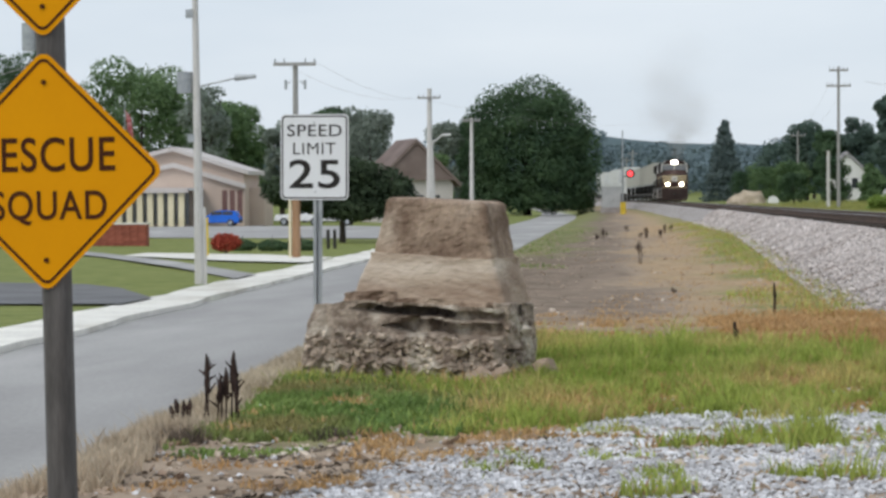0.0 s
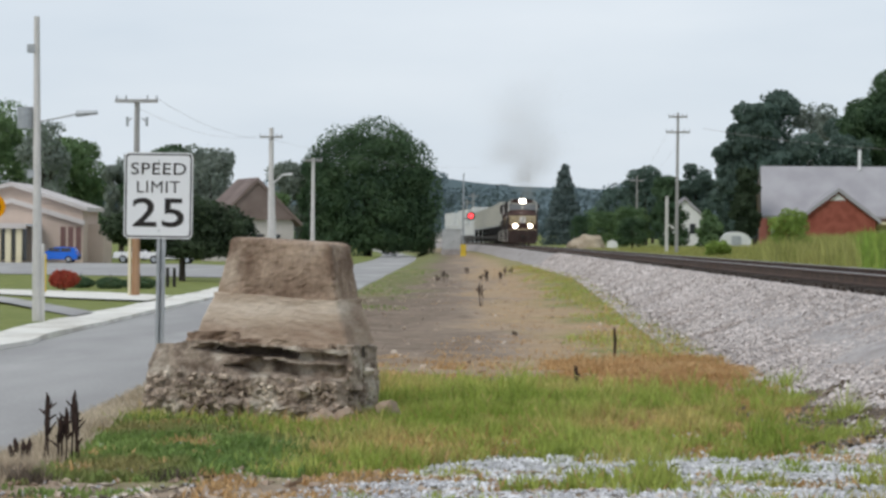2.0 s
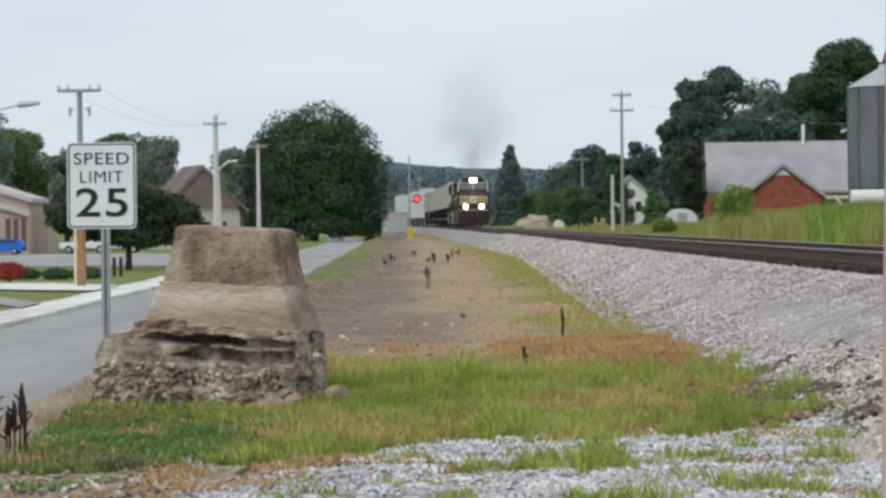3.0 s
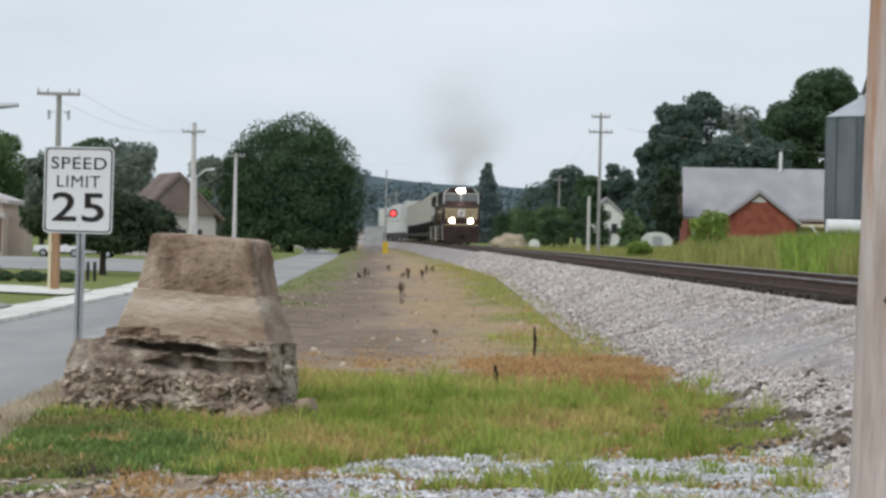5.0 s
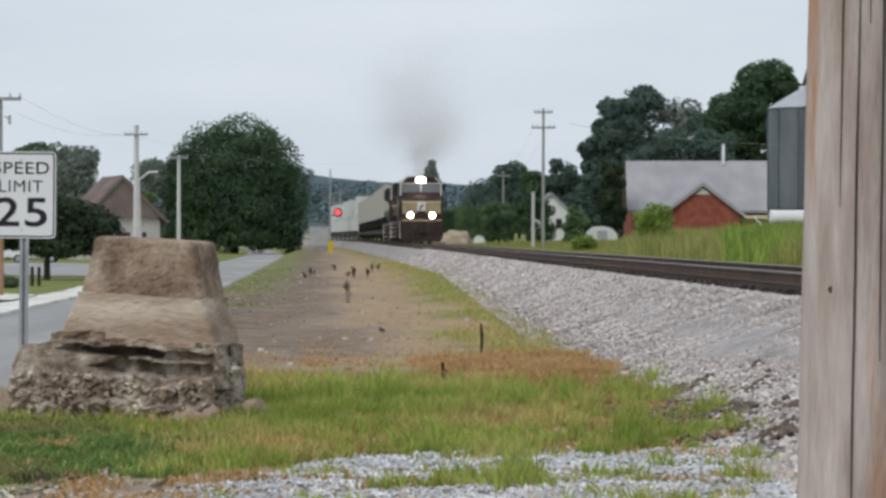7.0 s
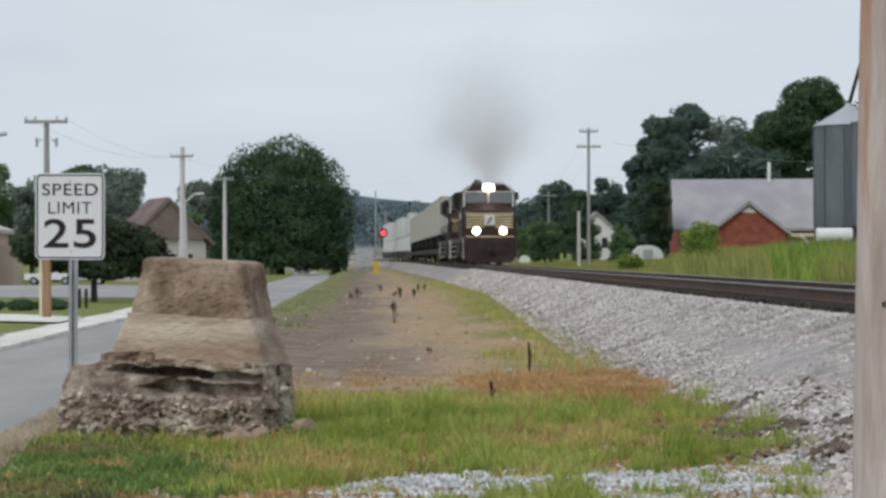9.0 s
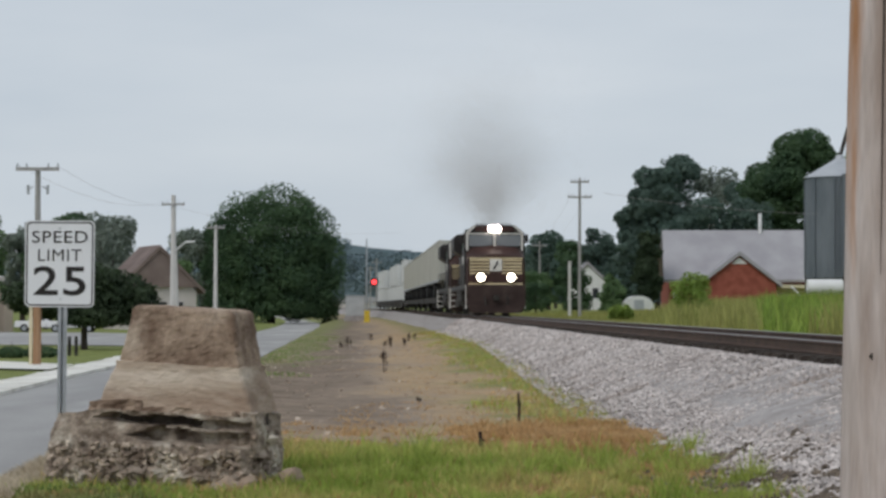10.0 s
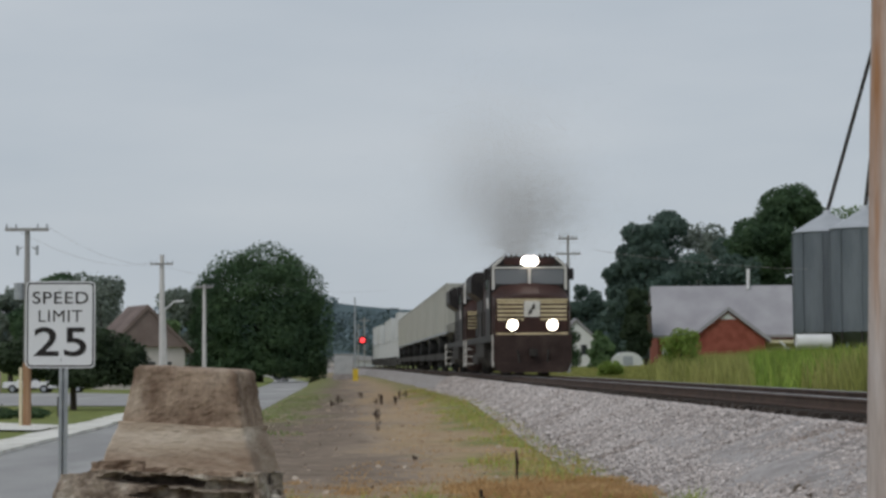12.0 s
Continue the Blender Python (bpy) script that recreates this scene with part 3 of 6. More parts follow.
def build_grass():
    rg = np.random.default_rng(2)
    lush, lush_h, clov, clov_h, str_, str_h, hay, hay_h = [], [], [], [], [], [], [], []
    for _ in range(400000):
        y = rg.uniform(12, 33)
        x = rg.uniform(road_r(y) + 1.5, track_x(y) - 3.9)
        g = gravel_zone(x, y)
        n1 = noise.noise(Vector((x * 0.7, y * 0.6, 21)))
        n2 = noise.noise(Vector((x * 2.2, y * 2.0, 31)))
        n3 = noise.noise(Vector((x * 5.0, y * 5.0, 61)))
        crest = road_r(y) + 2.5
        p = (x, y, ground_z(x, y) - 0.01)
        k = rg.random()
        tuft = max(0.25, 1.0 + 0.9 * n3)
        if g > 0.5:
            if n2 + 0.3 * n3 > 0.34 and k < 0.5:
                lush.append(p)
                lush_h.append(rg.uniform(0.02, 0.08) * tuft)
            continue
        if x < crest + 0.08 + 0.35 * n1 + 0.15 * n2:
            if k < 0.5:
                hay.append(p)
                hay_h.append(rg.uniform(0.04, 0.15))
        elif y < 14.9 + 0.8 * n1 + 0.35 * (x + 2.2) and x < -0.4:
            if n2 + 0.5 * n3 > 0.12 and k < 0.35:
                (str_ if n1 > -0.1 else clov).append(p)
                (str_h if n1 > -0.1 else clov_h).append(rg.uniform(0.015, 0.06))
            elif x > -2.0 and n2 > -0.1 and k < 0.5:
                str_.append(p)
                str_h.append(rg.uniform(0.02, 0.07))
        elif rg.random() > smooth(21.6, 26.0, y + 1.6 * n1 + 1.3 * n2 + 0.5 * n3):
            bare = -0.3 + 0.5 * smooth(0.0, 2.2, x) + 0.12 * smooth(20, 24, y)
            if n2 + 0.45 * n3 < bare and n1 < 0.45:
                if k < 0.3:
                    str_.append(p)
                    str_h.append(rg.uniform(0.02, 0.08))
                elif k < 0.4:
                    lush.append(p)
                    lush_h.append(rg.uniform(0.02, 0.05))
                continue
            if rg.random() < smooth(-0.9, -2.3, x + 0.9 * n1 + 0.3 * n3) * (1 - smooth(18.5, 20.5, y)):
                clov.append(p)
                clov_h.append(rg.uniform(0.02, 0.075) * tuft)
            elif k < 0.04 + 0.12 * smooth(0.0, 0.5, n1):
                str_.append(p)
                str_h.append(rg.uniform(0.04, 0.14) * tuft)
            else:
                lush.append(p)
                lush_h.append(rg.uniform(0.03, 0.12) * tuft * (1 + 0.5 * smooth(19, 23, y)) * (1 + 1.1 * smooth(0.3, 0.6, n2)))
        elif rg.random() < smooth(32.5, 27.0, y + 2.2 * n1 + 1.6 * n2):
            rim = smooth(-2.6, -0.9, x - track_x(y) + 4.0 + 0.7 * n1)
            left = smooth(-1.0, -1.9, x + 0.5 * n1) * smooth(27.5, 26.0, y)
            if n2 + 0.5 * n3 > 0.22 - 0.75 * max(rim, left) and k < 0.45 + 0.55 * rim:
                str_.append(p)
                str_h.append(rg.uniform(0.015, 0.07) * (1 + 0.9 * rim))
    for _ in range(90000):
        y = 26 + 110 * rg.random() ** 1.5
        u = rg.random()
        xa, xb = road_r(y) + 2.0, track_x(y) + toe_dx(y) + 0.3
        x = xa + (xb - xa) * u
        n1 = noise.noise(Vector((x * 0.5, y * 0.16, 41)))
        n2 = noise.noise(Vector((x * 1.4, y * 0.7, 45)))
        p = (x, y, ground_z(x, y) - 0.01)
        if u > 0.8 + 0.2 * n1 + 0.12 * n2 and y > 29 + 3 * n1:
            if n2 > -0.3 or rg.random() < 0.3:
                green = rg.random() < 0.72
                (lush if green else str_).append(p)
                (lush_h if green else str_h).append(rg.uniform(0.03, 0.14))
        elif u > 0.5 + 0.35 * n1 and n2 > -0.05 and rg.random() < 0.3:
            str_.append(p)
            str_h.append(rg.uniform(0.015, 0.06))
        elif u < 0.2 + 0.25 * n1 and y > 52 and rg.random() < 0.5:
            green = rg.random() < 0.45
            (clov if green else hay).append(p)
            (clov_h if green else hay_h).append(rg.uniform(0.03, 0.1))
    blades("grass", lush, lush_h, M["grass"], "lush green and yellowing grass on the verge", "grass", 0.006, 0.7)
    blades("clover", clov, clov_h, M["clover"], "low deep green clover and turf", "clover", 0.014, 0.8, seed=3)
    blades("dry_grass", str_, str_h, M["straw"], "dead orange straw flattened on bare earth", "dry grass", 0.007, 1.2, seed=4)
    blades("hay_grass", hay, hay_h, M["haygrass"], "dusty hay-coloured grass along the street bank", "dry grass", 0.006, 0.8, seed=5)
    # tall weeds beyond the track
    gre, gre_h, gol, gol_h = [], [], [], []
    for _ in range(52000):
        y = 48 + 170 * rg.random() ** 1.3
        x = track_x(y) + 3.8 + 24 * rg.random() ** 1.2
        a = x / y
        n1 = noise.noise(Vector((x * 0.15, y * 0.05, 51)))
        p = (x, y, ground_z(x, y) - 0.02)
        if y > 60 and a > 0.128 + 0.012 * n1:
            gre.append(p)
            gre_h.append(rg.uniform(0.6, 1.5) * (1.0 + 0.35 * n1) * (0.75 if y < 70 else 1.0))
        elif a > 0.09 + 0.01 * n1:
            gol.append(p)
            gol_h.append(rg.uniform(0.5, 1.25) * (1.0 + 0.5 * n1))
        else:
            gol.append(p)
            gol_h.append(rg.uniform(0.12, 0.4) * (1 + n1))
    blades("tall_weeds", gre, gre_h, M["weedgreen"], "tall bright green weeds beyond the track", "weeds", 0.03, 0.35, seed=6)
    blades("field_grass", gol, gol_h, M["weedgold"], "tall olive and straw-coloured field grass", "grass", 0.03, 0.4, seed=7)


build_ground()
build_street()
build_track()

# ---- signs ----
def lettering(name, text, x, z, w, h, y, material, parent, bold=0.003):
    """Raised letters of the built-in font, fitted to a width and height, facing -y."""
    cu = bpy.data.curves.new(name, "FONT")
    cu.body, cu.size, cu.extrude, cu.offset, cu.space_character = text, 1.0, 0.004, bold, 1.08
    ob = new(name, cu)
    me = bpy.data.meshes.new_from_object(ob.evaluated_get(bpy.context.evaluated_depsgraph_get()))
    bpy.data.objects.remove(ob)
    co = np.array([v.co for v in me.vertices])
    lo, hi = co.min(0), co.max(0)
    for v in me.vertices:
        a, b, c = v.co
        v.co = (x + (a - lo[0]) / (hi[0] - lo[0]) * w - w / 2, y - 0.0015 - (c - lo[2]) * 0.3, z + (b - lo[1]) / (hi[1] - lo[1]) * h - h / 2)
    me.materials.clear()
    me.materials.append(material)
    ob = new(name, me)
    ob.parent = parent
    return ob


def rounded(w, h, r, n=5):
    pts = []
    for cx, cz, a0 in ((w / 2 - r, h / 2 - r, 0), (-w / 2 + r, h / 2 - r, 90), (-w / 2 + r, -h / 2 + r, 180), (w / 2 - r, -h / 2 + r, 270)):
        for i in range(n + 1):
            a = radians(a0 + 90 * i / n)
            pts.append((cx + r * math.cos(a), cz + r * math.sin(a)))
    return pts


def turned(pts, deg):
    c, s = math.cos(radians(deg)), math.sin(radians(deg))
    return [(x * c - z * s, x * s + z * c) for x, z in pts]


def ring_band(bm, outer, inner, y0, y1):
    k = len(outer)
    a = [bm.verts.new((x, y0, z)) for x, z in outer]
    b = [bm.verts.new((x, y0, z)) for x, z in inner]
    c = [bm.verts.new((x, y1, z)) for x, z in outer]
    d = [bm.verts.new((x, y1, z)) for x, z in inner]
    for i in range(k):
        j = (i + 1) % k
        bm.faces.new((a[i], a[j], b[j], b[i]))
        bm.faces.new((a[i], c[i], c[j], a[j]))
        bm.faces.new((b[i], b[j], d[j], d[i]))
    return bm


def shift(pts, dx, dz):
    return [(x + dx, z + dz) for x, z in pts]


def build_speed_sign():
    s = thing("speed_limit_sign", pose(-3.44, 21.3, 0, 0, 0.35, -3), "white speed limit 25 sign on a grey steel post", "road sign")
    bm = bmesh.new()
    prism(bm, shift(rounded(0.62, 0.765, 0.045), 0, 1.86), -0.004, 0.0)
    panel = part("panel", bm, M["signwhite"], s)
    bm = bmesh.new()
    ring_band(bm, shift(rounded(0.596, 0.741, 0.036), 0, 1.86), shift(rounded(0.572, 0.717, 0.03), 0, 1.86), -0.0065, -0.004)
    part("border", bm, M["black"], panel, "black border line")
    lettering("word", "SPEED", 0, 2.098, 0.495, 0.106, -0.004, M["black"], panel)
    lettering("word", "LIMIT", 0, 1.937, 0.385, 0.103, -0.004, M["black"], panel, -0.004)
    lettering("number", "25", 0, 1.71, 0.465, 0.258, -0.004, M["black"], panel, 0.012)
    part("bolt", tubes(((0, -0.01, 2.17), (0, 0.0, 2.17), 0.008)), M["galv"], panel)
    part("bolt", tubes(((0.01, -0.01, 1.55), (0.01, 0.0, 1.55), 0.008)), M["galv"], panel)
    bm = bmesh.new()  # flanged channel post
    prism_pts = [(-0.04, 0.0), (-0.04, 0.008), (-0.02, 0.008), (-0.02, 0.035), (0.02, 0.035), (0.02, 0.008), (0.04, 0.008), (0.04, 0.0), (0.013, 0.0), (0.013, 0.028), (-0.013, 0.028), (-0.013, 0.0)]
    loft(bm, [[(x + 0.03, y + 0.002, z) for x, y in prism_pts] for z in (-0.6, 2.2)])
    part("post", bm, M["galv"], s, "grey channel-steel post")


def diamond(parent, z, words):
    bm = bmesh.new()
    d = turned(rounded(0.775, 0.775, 0.05), 45)
    prism(bm, shift(d, 0, z), -0.004, 0.0)
    panel = part("panel", bm, M["yellow"], parent, "amber diamond panel with a dark border")
    bm = bmesh.new()
    ring_band(bm, shift(turned(rounded(0.737, 0.737, 0.038), 45), 0, z), shift(turned(rounded(0.712, 0.712, 0.03), 45), 0, z), -0.0065, -0.004)
    part("border", bm, M["brownink"], panel)
    for dz in (-0.4, 0.4):
        part("bolt", tubes(((0, -0.012, z + dz), (0, 0, z + dz), 0.012)), M["brownink"], panel)
    for text, x, dz, w, h in words:
        lettering("word", text, x, z + dz, w, h, -0.004, M["brownink"], panel, 0.008)
    return panel


def build_rescue_sign():
    s = thing("warning_sign", pose(-2.9, 10.6, 0, 0, -0.5, 0), "amber rescue squad diamond signs on a dark round post", "road sign")
    diamond(s, 1.615, [("RESCUE", 0.005, 0.075, 0.635, 0.155), ("SQUAD", 0.015, -0.165, 0.53, 0.155)])
    diamond(s, 2.755, [])
    bm = bmesh.new()
    tube(bm, (0.04, 0.075, -0.3), (0.0, 0.075, 3.4), 0.069, 0.066, 16)
    part("post", bm, M["post"], s, "dark weathered round post")
    for z in (1.2, 2.0, 2.4, 3.1):
        bm = boxes((-0.02, 0.02, 0.0, 0.02, z - 0.02, z + 0.02))
        part("bracket", bm, M["galv"], s)


# ---- concrete footing ----
def rough_ring(cx, cy, w, d, z, r=0.12, n=26, amp=0.03, seed=0.0, f=3.0):
    pts = []
    out = rounded(w, d, r, n=max(2, n // 4))
    dense = []
    for i in range(len(out)):
        a, b = Vector(out[i]), Vector(out[(i + 1) % len(out)])
        m = max(1, int((b - a).length / 0.035))
        dense += [a + (b - a) * k / m for k in range(m)]
    for p in dense:
        q = Vector((p.x * f, p.y * f, z * f * 1.4 + seed))
        k = 1 + amp / max(w, d) * 2 * (noise.noise(q) + 0.6 * noise.noise(q * 2.7) + 0.35 * noise.noise(q * 6))
        pts.append((cx + p.x * k, cy + p.y * k, z + 0.35 * amp * noise.noise(q * 1.9 + Vector((9, 9, 9)))))
    return pts


def slab(name, parent, cx, cy, w, d, z0, z1, material, amp, seed, label="", w1=None, d1=None, steps=6, dx=0.0, r=0.12, wave=0.0, crown=0.0, f=5.0):
    """A rough-edged course of concrete; wave lifts its beds unevenly, crown rounds its top."""
    bm = bmesh.new()
    rings = []
    lo = rough_ring(cx, cy, w, d, z0, r, amp=amp, seed=seed)
    k = len(lo)
    levels = [(i / steps, 1.0, 0.0) for i in range(steps + 1)]
    if crown:
        levels += [(1.0, 0.965, crown * 0.55), (1.0, 0.89, crown * 0.9), (1.0, 0.7, crown)]
    for i, (t, inset, lift) in enumerate(levels):
        ww, dd = (w + ((w1 or w) - w) * t) * inset, (d + ((d1 or d) - d) * t) * inset
        z = z0 + (z1 - z0) * t + lift
        ring = []
        for j in range(k):
            x, y, _ = lo[j]
            px, py = (x - cx) * ww / w + cx + dx * t, (y - cy) * dd / d + cy
            q = Vector((px * f, py * f, z * f * 1.5 + seed))
            g = amp * (0.7 * noise.noise(q) + 0.55 * noise.noise(q * 2.6) + 0.4 * noise.noise(q * 6.1))
            c = Vector((px - cx, py - cy)).normalized()
            lv = wave * (noise.noise(Vector((px * 2.3, py * 2.0, seed))) + 0.5 * noise.noise(Vector((px * 7, py * 6, seed))))
            ring.append((px + c.x * g, py + c.y * g, z + lv + 0.012 * (noise.noise(q * 2) if i else 0)))
        rings.append(ring)
    loft(bm, rings)
    return part(name, bm, material, parent, label)


def fissure(x, z):
    """How deep the broken base is hollowed at a place on its faces."""
    wav = 0.022 * noise.noise(Vector((x * 3.1, 1.7, 0))) + 0.012 * noise.noise(Vector((x * 9, 4.7, 0)))
    out = 0.0
    for zc, half, x0, x1 in ((0.55 - 0.005 * x, 0.046, -0.76, 0.66), (0.432 + 0.01 * x, 0.066, -0.46, 0.64)):
        run = smooth(x0, x0 + 0.3, x) * (1 - smooth(x1, x1 + 0.07, x))
        h = half * run * (0.8 + 0.5 * noise.noise(Vector((x * 4, zc * 9, 2))))
        if h > 0.004:
            out = max(out, 0.34 * (1 - smooth(h * 0.85, h * 1.15, abs(z - zc - wav))))
    pit = noise.noise(Vector((x * 7, 3.3, z * 9))) + 0.5 * noise.noise(Vector((x * 17, 6.3, z * 19)))
    return max(out, 0.13 * smooth(0.42, 0.62, pit) * smooth(-0.1, 0.25, x) * smooth(0.36, 0.3, z), 0.05 * smooth(0.4, 0.6, pit) * smooth(0.4, 0.3, z))


def rubble_base(parent):
    """Bulging base of broken aggregate, its faces split by two long wavy fissures."""
    lo = shift(rounded(1.74, 1.2, 0.13, n=6), -0.06, 0)
    outline = []
    for k in range(len(lo)):
        a, b = Vector(lo[k]), Vector(lo[(k + 1) % len(lo)])
        m = max(1, int((b - a).length / 0.018))
        outline += [a + (b - a) * q / m for q in range(m)]
    rings = []
    for i in range(61):
        z = -0.16 + 0.78 * i / 60
        t = (z + 0.16) / 0.78
        ring = []
        for p in outline:
            d = p.normalized()
            left = smooth(-0.45, -0.95, p.x)
            bulge = 0.03 * math.sin(math.pi * min(1, t * 1.5)) - 0.1 * smooth(0.62, 1.0, t) - 0.1 * left * smooth(0.7, 1.0, t) - 0.05 * smooth(0.3, 0.0, t)
            q = Vector((p.x * 4, p.y * 4, z * 4))
            rough = 0.04 * noise.noise(q) + 0.04 * noise.noise(q * 2.9) + 0.027 * noise.noise(q * 6.5) + 0.014 * noise.noise(q * 15)
            g = bulge + rough - fissure(p.x + 0.25 * p.y, z) * (1.0 if p.y < 0.2 else 0.4)
            ring.append((p.x + d.x * g * (0.35 if abs(p.y) > 0.5 else 1.0), p.y + d.y * g * 1.2 + (0.0 if abs(p.y) < 0.5 else math.copysign(g * 0.5, p.y)), z - 0.06 * left * smooth(0.7, 1.0, t) + 0.01 * noise.noise(q * 5)))
        rings.append(ring)
    return part("base", loft(bmesh.new(), rings), M["rubble"], parent, "crumbling aggregate base split by two dark wavy fissures")


def build_footing():
    b = thing("concrete_footing", pose(-2.31, 20.3, 0, 0, 3.0, -10), "old tapered concrete footing on a broken rubble base", "concrete block")
    rubble_base(b)
    # recessed band, coloured dark for the shade beneath the block
    slab("undercut", b, 0.1, 0.03, 1.22, 0.84, 0.5, 0.66, M["gap"], 0.03, 5.0, "undercut beneath the block, its shade put into a dark colour", steps=3)
    slab("broken_lip", b, -0.37, -0.34, 0.44, 0.28, 0.59, 0.69, M["pitted"], 0.04, 6.0, "broken lip under the block", steps=7, r=0.06, wave=0.02, f=8)
    slab("broken_lip", b, 0.24, -0.34, 0.8, 0.3, 0.6, 0.66, M["pitted"], 0.03, 16.0, "broken lip under the block", steps=6, r=0.05, wave=0.022, f=8)
    slab("lower_block", b, 0.1, 0.03, 1.33, 0.94, 0.635, 1.0, M["concrete"], 0.012, 7.0, "smooth weathered concrete course", w1=1.07, d1=0.82, steps=14, dx=0.0, r=0.04, wave=0.012)
    slab("ledge", b, 0.1, 0.03, 1.075, 0.82, 0.982, 1.014, M["concrete"], 0.012, 9.0, "pale chipped ledge between the courses", steps=3, wave=0.008, r=0.04)
    slab("upper_block", b, 0.1, 0.03, 1.045, 0.79, 0.995, 1.455, M["pitted"], 0.016, 8.0, "pitted weathered concrete top", w1=0.87, d1=0.66, steps=22, dx=-0.01, r=0.045, crown=0.03, f=13)
    slab("corner_stump", b, 0.745, -0.36, 0.2, 0.3, 0.3, 0.66, M["rubble"], 0.05, 12.0, "solid broken corner under the block", w1=0.14, d1=0.28, steps=12, r=0.06, f=9)
    rg = np.random.default_rng(3)
    pts, sz = [], []
    for _ in range(700):
        side = rg.random()
        if side < 0.75:
            p = (rg.uniform(-0.86, 0.76), -0.64, rg.uniform(-0.02, 0.36))
        else:
            p = (0.81, rg.uniform(-0.55, 0.5), rg.uniform(-0.02, 0.5))
        pts.append(p)
        sz.append(rg.uniform(0.01, 0.032) if rg.random() < 0.93 or p[0] < 0.15 else rg.uniform(0.04, 0.075))
    agg = scatter("aggregate", pts, sz, M["rubble"], "stones set in the crumbling base", "", 0.8, 4)
    agg.parent = b
    for x, y, r in ((-1.27, 19.85, 0.1), (-1.78, 19.45, 0.1), (-1.62, 19.5, 0.085)):
        bm = bmesh.new()
        bmesh.ops.create_icosphere(bm, subdivisions=2, radius=r)
        for v in bm.verts:
            v.co *= 1 + 0.7 * noise.noise(v.co * 9 + Vector((x * 7, 0, 0)))
            v.co.z = v.co.z * 1.1 + 0.05
        ob = part("broken_stone", bm, M["concrete"])
        ob.location = (x, y, ground_z(x, y))
        tagged(ob, "broken concrete lump in the grass beside the footing", "stone")


# ---- poles ----
def build_near_pole():
    p = thing("utility_pole", pose(1.466, 8.0, 0, 0, 0.85, 0), "weathered grey-brown wooden utility pole with rusty streaks", "utility pole")
    bm = bmesh.new()
    rings = []
    for i in range(81):
        z = -0.3 + 9.3 * i / 80
        r = 0.178 - 0.0045 * z
        rings.append([((r + 0.006 * noise.noise(Vector((math.cos(a) * 2, math.sin(a) * 2, z * 1.2))) + 0.003 * noise.noise(Vector((math.cos(a) * 14, math.sin(a) * 14, z * 0.5)))) * math.cos(a),
                       r * math.sin(a), z) for a in (2 * math.pi * k / 48 for k in range(48))])
    loft(bm, rings)
    for f in bm.faces:
        f.smooth = True
    part("shaft", bm, M["pole"], p)
    for a, z0, z1, w in ((-100, 0.2, 2.6, 0.004), (-72, 1.1, 4.2, 0.005), (-55, 0.4, 1.9, 0.003), (-118, 1.6, 3.2, 0.003), (-88, 2.2, 5.5, 0.004)):  # drying cracks
        bm = bmesh.new()
        rings = []
        for k in range(13):
            z = z0 + (z1 - z0) * k / 12
            r = 0.178 - 0.0045 * z
            q = radians(a + 2.0 * noise.noise(Vector((z * 1.5, a, 0))))
            ww = w * math.sin(math.pi * (k + 0.4) / 12.8)
            c, s = math.cos(q), math.sin(q)
            rings.append([((r + d) * c - t * s, (r + d) * s + t * c, z) for d, t in ((-0.02, -ww), (0.0045, -ww), (0.0045, ww), (-0.02, ww))])
        loft(bm, rings)
        part("crack", bm, M["bark"], p, "dark drying crack")
    for z, x in ((1.33, -0.1),):
        part("knot", tubes(((x, -0.14, z), (x, -0.12, z), 0.012)), M["bark"], p, "dark knot in the wood")


def crossarm_pole(name, x, y, zb, h, r, material, arms, label, insul=True):
    p = thing(name, pose(x, y, zb, 0, 0, 0), label, "utility pole", "utility poles")
    part("shaft", tubes(((0, 0, -0.3), (0, 0, h), r, r * 0.65), n=12), material, p)
    for z, w in arms:
        part("crossarm", boxes((-w / 2, w / 2, -r * 0.9 - 0.06, -r * 0.6, z - 0.07, z + 0.07)), M["greypole"], p)
        if insul:
            for k in (-0.47, -0.25, 0.25, 0.47):
                part("insulator", tubes(((w * k, -r * 0.8, z + 0.07), (w * k, -r * 0.8, z + 0.24), 0.045, 0.03)), M["galv"], p)
    return p


